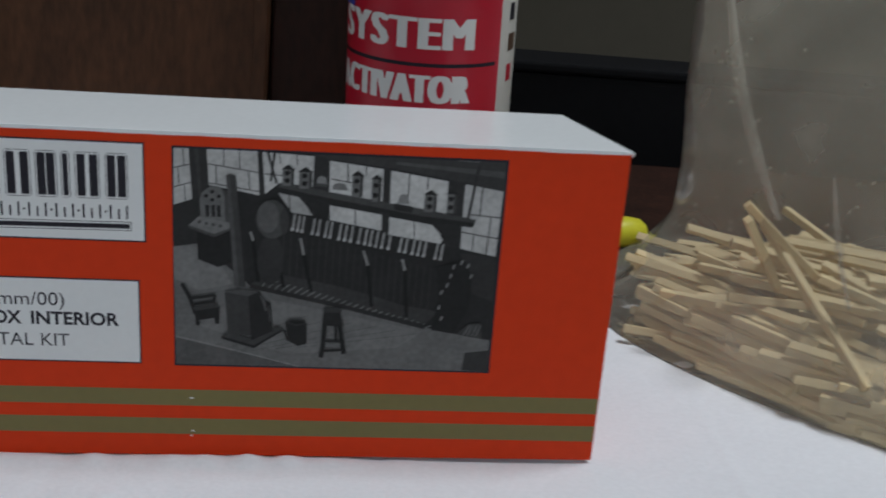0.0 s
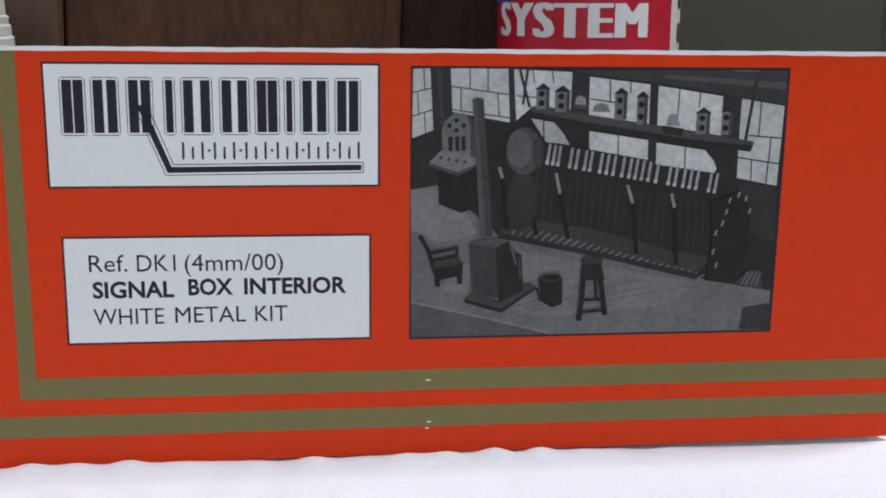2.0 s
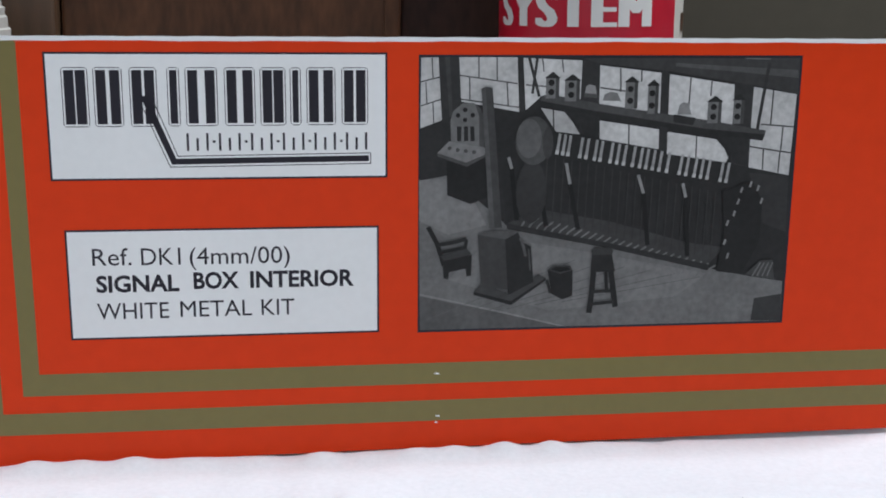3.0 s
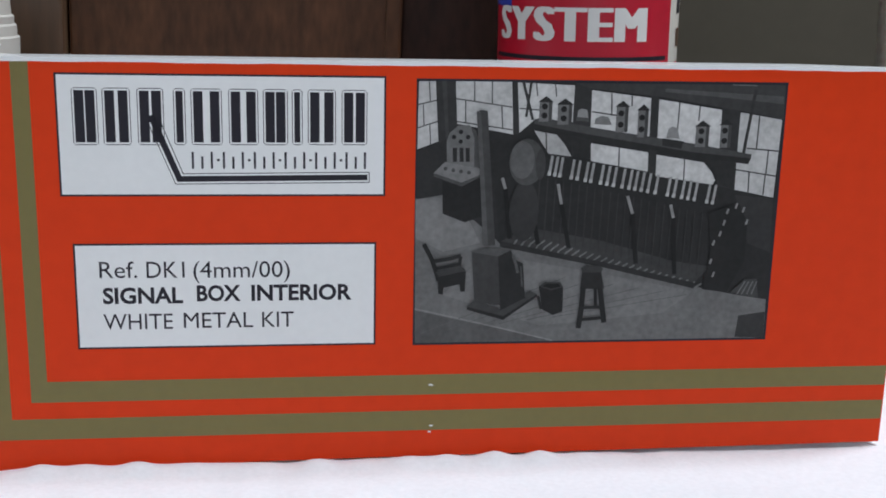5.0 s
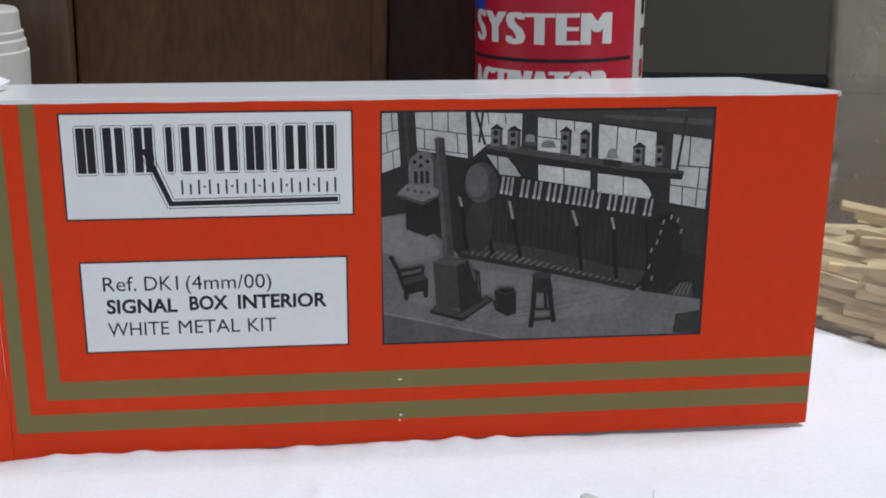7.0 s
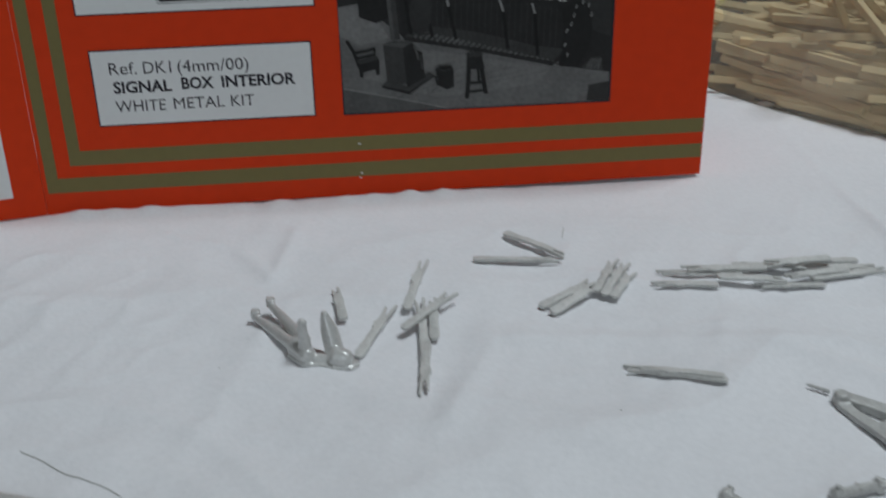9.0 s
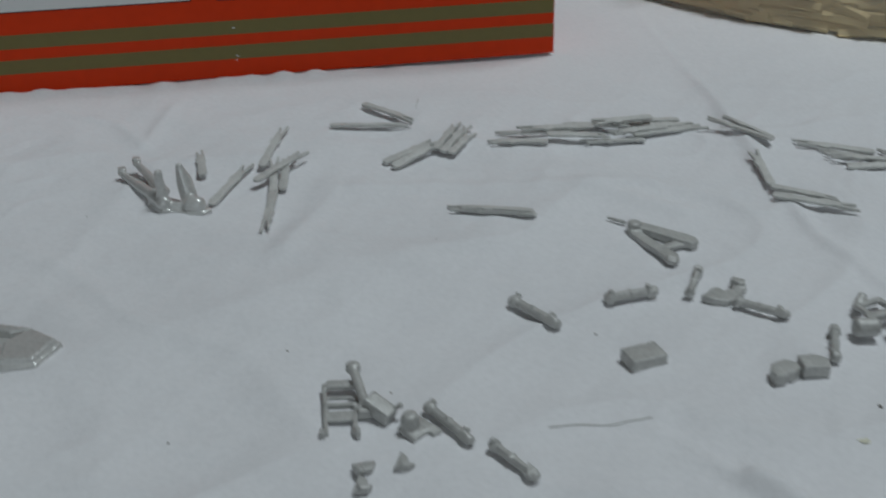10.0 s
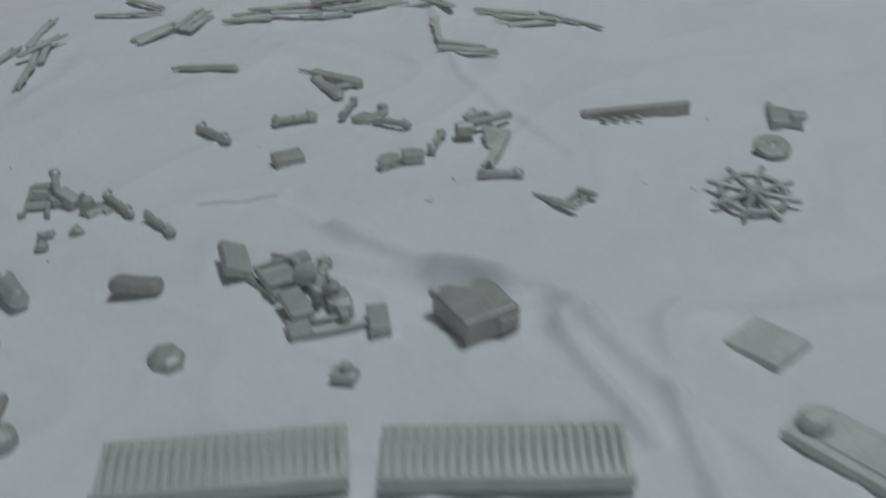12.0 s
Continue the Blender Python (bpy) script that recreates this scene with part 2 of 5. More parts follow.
# ---- the cloth's relief, in millimetres ----
WAVES = []
for k in range(26):
    turn, length = random.uniform(0, math.pi), 11 * 1.075 ** k
    WAVES.append((math.cos(turn) / length * 6.283, math.sin(turn) / length * 6.283, random.uniform(0, 6.28), 0.0135 * length ** 0.6))
FOLDS = [
    (1.1, 0.9, ((46, 36.5), (52, 32), (56, 26), (59, 20), (63, 13.5))),
    (4.2, 1.5, ((61.5, 20), (66, 13), (72.5, 5), (79.5, -3), (88, -8.5))),
    (4.4, 2.2, ((78, -4), (90, -8), (97, -11), (98, -22))),
    (3.6, 1.1, ((95, -23), (97, -34), (99, -44), (101, -55))),
    (3.4, 1.2, ((100, -20), (104, -32), (108, -44), (107, -58), (106, -72), (110, -100))),
    (1.6, 1.0, ((108, -44), (116, -62), (122, -90))),
    (3.0, 1.4, ((111, -36), (113, -27), (119, -21), (127, -23), (140, -25), (160, -25), (210, -16))),
    (2.2, 1.1, ((102, 225), (103, 160), (100, 113), (101, 88), (107, 66), (116, 40))),
    (1.8, 4.0, ((106, 165), (104, 125), (110, 92))),
    (2.2, 10.0, ((-60, 55), (-34, 70), (-3, 84), (32, 97), (60, 118))),
    (0.35, 0.9, ((32, 36), (42, 37.5), (52, 37))),
    (2.2, 1.2, ((-66, 182), (-49, 171), (-41, 155), (-36, 179))),
    (0.8, 3.0, ((60, 34), (85, 29), (112, 26))),
    (1.2, 6.0, ((-110, 90), (-80, 98), (-52, 84))),
    (0.8, 4.0, ((-48, 78), (-36, 62), (-38, 40))),
    (1.5, 2.2, ((-8, 98), (-3, 110), (4, 126), (22, 124), (40, 121), (57, 117), (76, 104))),
    (0.9, 3.0, ((-20, 170), (5, 178), (30, 170))),
    (1.0, 4.0, ((70, 190), (84, 168), (95, 160))),
    (1.0, 3.0, ((101, 140), (112, 150), (128, 152))),
    (0.9, 3.0, ((118, 70), (124, 52), (120, 30))),
    (1.1, 4.0, ((-30, 100), (-6, 96), (18, 88))),
    (0.9, 3.5, ((-60, 40), (-30, 30), (0, 12))),
    (1.0, 3.5, ((130, 95), (150, 80), (180, 76))),
    (1.0, 3.0, ((120, 0), (140, -6), (170, 2))),
    (0.8, 2.5, ((-82, 199), (-80, 186))),
    (1.0, 3.0, ((-66, 199), (-67, 184))),
    (0.8, 2.0, ((-55, 199), (-52, 189))),
    (1.1, 3.0, ((-40, 199), (-44, 180))),
    (0.7, 2.0, ((-28, 199), (-26, 190))),
    (0.9, 3.0, ((-10, 199), (-13, 186))),
]


def cloth_height(x, y):
    x, y = np.asarray(x, float), np.asarray(y, float)
    z = np.zeros_like(x)
    wx, wy = x + 9 * np.sin(y / 41 + 1) + 4 * np.sin(y / 17), y + 9 * np.sin(x / 37) + 4 * np.sin(x / 19 + 2)
    for a, b, c, h in WAVES:
        s = np.sin(a * wx + b * wy + c)
        z += h * (0.69 - np.abs(s) ** 0.8)
    # sparse sharp creases on smooth cloth
    flat = []
    for px, py in zip(wx.ravel(), wy.ravel()):
        a = noise.noise(Vector((px / 44, py / 36, 3.1)))
        b = noise.noise(Vector((px / 17 + 9, py / 14, 7.7)))
        c = noise.noise(Vector((px / 90, py / 90, 1.3)))
        r, q = max(0.0, 1 - abs(a) * 2.4), max(0.0, 1 - abs(b) * 2.6)
        flat.append(1.15 * r ** 3 + 0.6 * q ** 3 * max(0.0, 0.45 + c) + 0.6 * c - 0.3)
    z += np.array(flat).reshape(z.shape)
    for h, w, line in FOLDS:
        d = np.full_like(x, 1e9)
        for (ax, ay), (bx, by) in zip(line, line[1:]):
            t = np.clip(((x - ax) * (bx - ax) + (y - ay) * (by - ay)) / ((bx - ax) ** 2 + (by - ay) ** 2), 0, 1)
            d = np.minimum(d, np.hypot(x - ax - t * (bx - ax), y - ay - t * (by - ay)))
        d = np.sqrt(d * d + 0.9)
        z += h * (0.6 * np.exp(-d / w) + 0.4 * np.exp(-(d / (1.6 * w)) ** 2))
    z = z - 0.35
    # the cloth dips a little under the box's open end
    dip = np.clip((y - 150) / 45, 0, 1)
    z = z * (1 - 0.75 * dip) + dip * np.clip((x - 69) * 0.0227, -5, 0.6)
    # rumpled lip pushed up against the foot of the box
    rumple = 0.7 * np.sin(x / 2.1 + 2 * np.sin(x / 9)) + 0.5 * np.sin(x / 1.3 + 1) + 0.8 * np.sin(x / 12.0 + 2)
    along = np.clip((x + 98) / 8, 0, 1) * np.clip((40 - x) / 40, 0, 1)
    return z + along * (1.05 + 0.45 * rumple) * np.exp(-((y - 198.2) / 2.2) ** 2)


def ground(x, y):
    return float(cloth_height(np.array([x]), np.array([y]))[0])


# ---- the structure ----
def plain(name, x0, x1, y0, y1, z0, z1, mat):
    bm = bmesh.new()
    block(bm, x0, x1, y0, y1, z0, z1)
    return tagged(part(name, bm, mat), kind="structure")


tagged(plain("floor", -1800, 1800, -1600, 1000, -780, -750, FLOOR), "brown carpeted floor")
tagged(plain("ceiling", -1800, 1800, -1600, 1000, 1400, 1430, PAINT), "white painted ceiling")
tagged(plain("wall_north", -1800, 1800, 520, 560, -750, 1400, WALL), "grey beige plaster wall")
tagged(plain("wall_west", -1840, -1800, -1600, 1000, -750, 1400, PAINT), "white painted wall")
tagged(plain("wall_east", 1800, 1840, -1600, 1000, -750, 1400, PAINT), "white painted wall")
# unseen south wall, with an opening added for the front fill light
bm = bmesh.new()
block(bm, -1800, -1000, -1600, -1560, -750, 1400)
block(bm, 400, 1800, -1600, -1560, -750, 1400)
block(bm, -1000, 400, -1600, -1560, -750, 250)
block(bm, -1000, 400, -1600, -1560, 1250, 1400)
tagged(part("wall_south", bm, PAINT), "white painted wall with an added opening for the front fill", kind="structure")

# table
table = empty("table", at(0, 0, -8), "wooden table under a white cloth", "table")
bm = bmesh.new()
block(bm, -600, 700, -500, 500, -30, 0, bevel=3)
part("tabletop", bm, WOOD, table)
for lx, ly in ((-560, -460), (660, -460), (-560, 460), (660, 460)):
    bm = bmesh.new()
    block(bm, lx - 30, lx + 30, ly - 30, ly + 30, -742, -30, bevel=3)
    part("leg", bm, WOOD, table)


def tablecloth():
    xs = np.unique(np.concatenate([np.arange(-600, -150, 15), np.arange(-150, 215, 0.85), np.arange(215, 700, 15)]))
    ys = np.unique(np.concatenate([np.arange(-500, -130, 15), np.arange(-130, 215, 0.85), np.arange(215, 500, 6)]))
    gx, gy = np.meshgrid(xs, ys)
    gz = cloth_height(gx, gy)
    n, k = len(xs), len(ys)
    verts = np.stack([gx.ravel(), gy.ravel(), gz.ravel()], 1) * MM
    i = (np.arange(k - 1)[:, None] * n + np.arange(n - 1)[None]).ravel()
    faces = np.stack([i, i + 1, i + n + 1, i + n], 1)
    me = bpy.data.meshes.new("tablecloth")
    me.from_pydata(verts.tolist(), [], faces.tolist())
    me.materials.append(CLOTH)
    me.polygons.foreach_set("use_smooth", [True] * len(me.polygons))
    ob = new("tablecloth", me)
    mod = ob.modifiers.new("thickness", "SOLIDIFY")
    mod.thickness, mod.offset = 0.0006, -1
    return tagged(ob, "creased white cotton cloth spread over the table", "tablecloth")


tablecloth()


# ---- the kit box ----
BOX_W, BOX_H, BOX_D, SKEW = 167.0, 72.2, 36.0, -8.0
SAG = 0.062  # the top sinks towards the back
box = empty("kit_box", at(69, 200, 1.0, 0, -1.3, 0), "orange and white card model kit box, one end open", "box")


def card(name, outline, t, m, mat, parent, label=""):
    bm = bmesh.new()
    slab(bm, outline, 0, t, m=m)
    return part(name, bm, mat, parent, label)


def front_sheet(name, x0, x1, z0, z1, lift, mat, parent, label="", thick=0.05):
    bm = bmesh.new()
    block(bm, x0, x1, -lift - thick, -lift, z0, z1)
    return part(name, bm, mat, parent, label)


def box_front():
    bm = bmesh.new()
    n = 40
    top = [(-BOX_W * k / n, BOX_H + 0.05 * math.sin(k * 1.7) + 0.05 * math.sin(k * 0.6)) for k in range(n + 1)]
    slab(bm, [(0.2, 0)] + top + [(-BOX_W, -1.0), (-BOX_W * 0.6, -0.4)], 0, 0.5, m=UPRIGHT)
    for v in bm.verts:
        v.co.y += 0.5
    return part("front_panel", bm, ORANGE, box, "glossy orange printed card front")


front = box_front()
# white card behind: top, back, bottom, closed end
bm = bmesh.new()
slab(bm, [(0.4, 0.3), (-BOX_W, 0.3), (-BOX_W + SKEW, BOX_D), (SKEW + 0.4, BOX_D)], BOX_H - 0.35, BOX_H + 0.35, bevel=0.2)
for v in bm.verts:
    v.co.z -= SAG * v.co.y
part("top_panel", bm, TOP_CARD, box, "plain white card top")
bm = bmesh.new()
slab(bm, [(0.0, 0.6), (-BOX_W, 0.6), (-BOX_W + SKEW, BOX_D), (SKEW, BOX_D)], 0, 0.5)
part("bottom_panel", bm, WHITE_CARD, box)
bm = bmesh.new()
block(bm, -BOX_W + SKEW, SKEW, BOX_D - 0.5, BOX_D, 0, BOX_H - 0.5 - SAG * BOX_D)
part("back_panel", bm, WHITE_CARD, box)
bm = bmesh.new()
slab(bm, [(0.1, 0.7), (SKEW, BOX_D - 0.6), (SKEW - 0.5, BOX_D - 0.6), (-0.5, 0.7)], 0.2, BOX_H - 0.5)
for v in bm.verts:
    if v.co.z > 10:
        v.co.z -= SAG * v.co.y
part("end_panel", bm, ORANGE, box, "orange closed end of the box")
bm = bmesh.new()
slab(bm, [(0.55, 0.1), (SKEW * 0.94, BOX_D - 2), (SKEW * 0.94 + 0.5, BOX_D - 2), (0.8, 0.3)], BOX_H - 0.8, BOX_H + 0.15)
for v in bm.verts:
    v.co.z -= SAG * v.co.y
part("tuck_flap", bm, WHITE_CARD, box, "white edge of the tucked flap")
# worn white top edge of the printed front
bm = bmesh.new()
n = 60
edge = [(-BOX_W * k / n, BOX_H + 0.38 + 0.04 * math.sin(k * 2.1)) for k in range(n + 1)]
low = [(-BOX_W * k / n, BOX_H - 0.22 - 0.08 * abs(math.sin(k * 0.9)) - 0.12 * abs(math.sin(k * 0.31))) for k in range(n, -1, -1)]
slab(bm, edge + low, 0, 0.12, m=UPRIGHT)
part("worn_edge", bm, WHITE_CARD, box, "worn white card edge")

# end flap swung open beside the front, with its white label
FLAP = Matrix.Translation((-BOX_W, 0, 0)) @ Matrix.Rotation(radians(14), 4, "Z")
bm = bmesh.new()
slab(bm, [(-0.05, -1.0), (-0.05, BOX_H), (-27, BOX_H - 1), (-29, BOX_H - 5), (-29, 4), (-27, 0.0)], 0, 0.5, bevel=0.15, m=UPRIGHT)
bm.transform(FLAP @ Matrix.Translation((0, 0.5, 0)))
flap = part("end_flap", bm, ORANGE, box, "orange end flap folded out")
bm = bmesh.new()
block(bm, -26.5, -7.2, -0.1, 0.0, 5.0, 62)
bm.transform(FLAP)
part("flap_label", bm, LABEL, flap, "plain white panel on the flap")
bm = bmesh.new()
slab(bm, [(0, 0), (0, 22), (-14, 20), (-20, 15), (-20, 6), (-14, 2)], 0, 0.45, m=Matrix.Translation((-BOX_W + 0.5, 1.2, BOX_H + 0.4)) @ Matrix.Rotation(radians(24), 4, "Y"))
part("dust_flap", bm, WHITE_CARD, box, "white dust flap bent upward")

# olive lines printed round the front
for x, z in ((-165.9, 4.8), (-159.5, 11.8)):
    bm = bmesh.new()
    slab(bm, [(0, z), (0, z + 3.9), (x + 2.9, z + 3.9), (x + 2.9, BOX_H - 0.4), (x, BOX_H - 0.4), (x, z)], 0, 0.03, m=UPRIGHT)
    part("printed_line", bm, OLIVE, front, "olive green printed border line")


# pale scuffs where the print is rubbed
for x, z, w in ((-88.9, 13.6, 1.0), (-88.6, 5.6, 0.8), (-88.8, 4.4, 0.6)):
    bm = bmesh.new()
    slab(bm, [(x, z), (x + w, z - 0.1), (x + w * 0.8, z + 0.25), (x + 0.1, z + 0.22)], 0.04, 0.05, m=UPRIGHT)
    part("scuff", bm, WHITE_CARD, front, "tiny pale rubbed spot")


def framed_panel(name, x0, x1, z0, z1, mat, label):
    rim = front_sheet(name + "_rim", x0 - 0.35, x1 + 0.35, z0 - 0.35, z1 + 0.35, 0, INK, front, "thin black printed rim", 0.03)
    return front_sheet(name, x0, x1, z0, z1, 0.03, mat, front, label, 0.02)


# trade mark panel: plain shapes only
logo = framed_panel("mark_panel", -152.2, -97.5, 49.4, 69.7, LABEL, "white panel with a dark outlined trade mark")
slots = [(-149.9, 4.2), (-144.9, 4.6), (-139.2, 4.4), (-133.2, 2.0), (-130.3, 5.2), (-124.0, 5.0), (-118.2, 4.2), (-113.3, 1.8), (-110.6, 4.8), (-104.8, 4.4)]


def ring_bar(bm, x0, x1, z0, z1, w, lift, cut=0.9):
    """A thin outlined bar with clipped corners."""
    o = [(x0 + cut, z0), (x1 - cut, z0), (x1, z0 + cut), (x1, z1 - cut), (x1 - cut, z1), (x0 + cut, z1), (x0, z1 - cut), (x0, z0 + cut)]
    i = [(x0 + w + cut * 0.6, z0 + w), (x1 - w - cut * 0.6, z0 + w), (x1 - w, z0 + w + cut * 0.6), (x1 - w, z1 - w - cut * 0.6),
         (x1 - w - cut * 0.6, z1 - w), (x0 + w + cut * 0.6, z1 - w), (x0 + w, z1 - w - cut * 0.6), (x0 + w, z0 + w + cut * 0.6)]
    for k in range(8):
        q = [o[k], o[(k + 1) % 8], i[(k + 1) % 8], i[k]]
        bm.faces.new([bm.verts.new((x, -lift, z)) for x, z in q])


for k, (x, w) in enumerate(slots):
    z0, z1 = 57.9 + 0.02 * k, 67.6
    bm = bmesh.new()
    ring_bar(bm, x, x + w, z0, z1, 0.13, 0.056, 0.4)
    if w < 3:
        block(bm, x + 0.4, x + w - 0.4, -0.060, -0.052, z0 + 0.45, z1 - 0.45)
    else:
        # two plain upright bars
        for x0 in (x + 0.4, x + w - 2.0):
            block(bm, x0, x0 + 1.6, -0.060, -0.052, z0 + 0.45, z1 - 0.45)
    part("mark_shape", bm, INK, logo)
bm = bmesh.new()
slab(bm, [(-137.6, 63.0), (-136.4, 63.0), (-132.2, 52.6), (-100.3, 52.9), (-100.3, 51.9), (-132.9, 51.6)], 0.052, 0.06, m=UPRIGHT)
for a, b in (((-138.0, 63.0), (-133.2, 51.2)), ((-133.2, 51.2), (-100.0, 51.5)), ((-100.0, 51.5), (-100.0, 53.3)), ((-100.0, 53.3), (-131.9, 53.0)), ((-131.9, 53.0), (-135.9, 63.2))):
    d = (Vector(b) - Vector(a)).normalized() * 0.07
    slab(bm, [(a[0] - d.y, a[1] + d.x), (b[0] - d.y, b[1] + d.x), (b[0] + d.y, b[1] - d.x), (a[0] + d.y, a[1] - d.x)], 0.052, 0.059, m=UPRIGHT)
part("mark_sweep", bm, INK, logo, "dark sweeping underline")
for k in range(6):
    x = -130.4 + k * 5.25
    bm = bmesh.new()
    for x0, z1 in ((x, 56.8), (x + 1.6, 56.0), (x + 3.2, 56.8)):
        block(bm, x0, x0 + 0.38, -0.06, -0.052, 53.9, z1)
    if k < 5:
        block(bm, x + 4.25, x + 4.7, -0.06, -0.052, 55.2, 55.6)
    part("mark_bar", bm, INK, logo)

# reference panel with its three lines
ref = framed_panel("reference_panel", -150.6, -99.0, 22.0, 40.4, LABEL, "white panel with black printed lettering")
for text, x, z, h, w, bold in (("Ref.", -146.7, 34.6, 2.95, 6.4, 0.0), ("DK1", -138.7, 34.55, 2.95, 6.5, 0.0), ("(4mm/00)", -130.7, 34.5, 2.95, 16.8, 0.0),
                               ("SIGNAL", -146.3, 30.0, 2.75, 13.7, 0.03), ("BOX", -130.2, 30.3, 2.75, 7.6, 0.03), ("INTERIOR", -120.7, 30.3, 2.75, 17.7, 0.03),
                               ("WHITE", -146.4, 25.2, 2.85, 11.9, 0.0), ("METAL", -132.6, 25.3, 2.85, 12.1, 0.0), ("KIT", -118.9, 25.3, 2.85, 5.6, 0.0)):
    part("lettering", stick_to_face(words(text, h, w, bold), x, z, 0.056), INK, ref)


# printed photograph: flat grey shapes of a signal cabin's inside
class Picture:
    bm = bmesh.new()
    mats, keys, lift = [], {}, 0.04


def tone(v):
    key = round(v, 2)
    if key not in Picture.keys:
        Picture.keys[key] = len(Picture.mats)
        Picture.mats.append(print_grey(0.003 + key ** 1.6 * 0.80))
    return Picture.keys[key]


def shade(v, *points):
    Picture.lift += 0.0012
    f = Picture.bm.faces.new([Picture.bm.verts.new((x - 91.5, -Picture.lift, z + 21.8)) for x, z in points])
    f.material_index = tone(v)


def dot(v, x, z, r):
    shade(v, *[(x + r * math.cos(k * 0.6283), z + r * math.sin(k * 0.6283)) for k in range(10)])


def stroke(v, w, *points):
    """A line of that width through the points."""
    for (ax, az), (bx, bz) in zip(points, points[1:]):
        d = math.hypot(bx - ax, bz - az)
        nx, nz = (az - bz) / d * w / 2, (bx - ax) / d * w / 2
        shade(v, (ax + nx, az + nz), (bx + nx, bz + nz), (bx - nx, bz - nz), (ax - nx, az - nz))


def instrument(x0, x1, z0, z1):
    """A small cased instrument with a pitched lid and two dark dials."""
    m, h = (x0 + x1) / 2, z1 - z0
    shade(0.33, (x0, z0), (x1, z0), (x1, z1 - 0.7), (x0, z1 - 0.7))
    shade(0.17, (x1 - 0.6, z0), (x1, z0), (x1, z1 - 0.7), (x1 - 0.6, z1 - 0.7))
    shade(0.09, (x0 - 0.3, z1 - 0.9), (x1 + 0.3, z1 - 0.9), (m, z1 + 0.2))
    dot(0.06, m - 0.2, z0 + 0.62 * h, 0.55)
    dot(0.06, m - 0.2, z0 + 0.25 * h, 0.55)


front_sheet("photo_rim", -91.9, -24.9, 21.4, 69.7, 0, INK, front, "thin black printed rim", 0.03)
# the boarded floor and its front edge
shade(0.09, (0, 0), (66.2, 0), (66.2, 47.5), (0, 47.5))
shade(0.33, (-0.3, 26.8), (4.6, 27.5), (12.6, 21.1), (15.1, 18.5), (34, 14.3), (52.2, 10.1), (60.4, 8.4), (66, 7.5), (66.2, 0), (0, 0))
shade(0.37, (12.7, 16.7), (34, 12.8), (51.8, 9.2), (46.1, 5.1), (22.9, 3), (4.9, 9.1))
shade(0.39, (-0.2, 26.7), (3.8, 27), (9.6, 22.5), (11.5, 18.7), (4.8, 17.1), (-0.2, 19.6))
shade(0.24, (-0.1, 6.2), (6.6, 4.6), (15.5, 2.5), (25.4, 0), (0, 0))
stroke(0.42, 0.25, (-0.1, 6.5), (7, 4.8), (15.5, 2.7), (25.4, 0.1))
stroke(0.27, 0.12, (1, 1.8), (27.5, 12.2))
stroke(0.27, 0.12, (5.8, 2.4), (32, 11.5))
stroke(0.27, 0.12, (10.6, 2.9), (36.6, 10.8))
stroke(0.27, 0.12, (15.5, 3.5), (41.2, 10))
stroke(0.27, 0.12, (20.4, 4.1), (45.9, 9.3))
stroke(0.27, 0.12, (25.3, 4.6), (50.6, 8.6))
shade(0.13, (60.9, 4.4), (66, 5.1), (66.2, 0), (60.5, 0.2))
# windows and their glazing bars
shade(0.7, (0, 47.4), (2.9, 47.5), (3.6, 37), (-0.1, 35.6))
stroke(0.2, 0.22, (-0.1, 43.4), (3.2, 44.2))
stroke(0.2, 0.22, (0, 39.4), (3.4, 40.5))
stroke(0.2, 0.2, (0.8, 43.4), (1, 39.6))
stroke(0.2, 0.2, (1.8, 47.4), (2, 43.9))
stroke(0.2, 0.2, (2, 40), (2.2, 36.4))
shade(0.7, (6.4, 47.5), (16.3, 47.5), (16.8, 38.3), (6.8, 40.1))
stroke(0.2, 0.22, (6.5, 44.5), (16.4, 43.1))
stroke(0.2, 0.22, (6.8, 40.5), (16.7, 39.1))
stroke(0.2, 0.22, (9.7, 47.5), (9.8, 44.1))
stroke(0.2, 0.22, (12.8, 47.5), (12.9, 43.7))
stroke(0.2, 0.22, (8.2, 44.2), (8.3, 40.4))
stroke(0.2, 0.22, (14.6, 43.3), (14.9, 39.2))
shade(0.74, (17.3, 47.4), (27.5, 47), (27.4, 40.5), (20.4, 40.8), (17.9, 38.6))
stroke(0.2, 0.22, (20.6, 47.4), (20.9, 45.1))
stroke(0.2, 0.22, (24, 47.2), (24.3, 45))
stroke(0.2, 0.22, (17.8, 42.9), (21.6, 42.6))
shade(0.62, (20.5, 39), (24.6, 38.3), (26.2, 36.5), (27.5, 34.4), (23.3, 34.9))
stroke(0.15, 0.25, (22.7, 38.6), (22.9, 35.2))
shade(0.76, (30.6, 46.2), (41.5, 44.9), (41.5, 37.3), (30.7, 38.8))
shade(0.74, (30.9, 36.8), (41.5, 35.2), (41.6, 31.7), (31, 33.6))
stroke(0.18, 0.25, (34.2, 45.7), (34.4, 41.7))
stroke(0.18, 0.25, (37.9, 45.3), (38, 43.4))
stroke(0.18, 0.25, (36.1, 36), (36.2, 32.7))
stroke(0.18, 0.25, (30.8, 42.4), (35.2, 41.8))
shade(0.78, (42.9, 44.7), (54.6, 42.9), (54.7, 35.8), (43, 37.5))
shade(0.75, (42.9, 34.8), (51.9, 33.4), (53.5, 31.7), (54.3, 30.1), (53.9, 29.3), (43.1, 30.9))
stroke(0.18, 0.25, (46.7, 44.1), (46.6, 39.4))
stroke(0.18, 0.25, (50.5, 43.5), (50.4, 40.9))
stroke(0.18, 0.25, (48.3, 34), (48.4, 30.1))
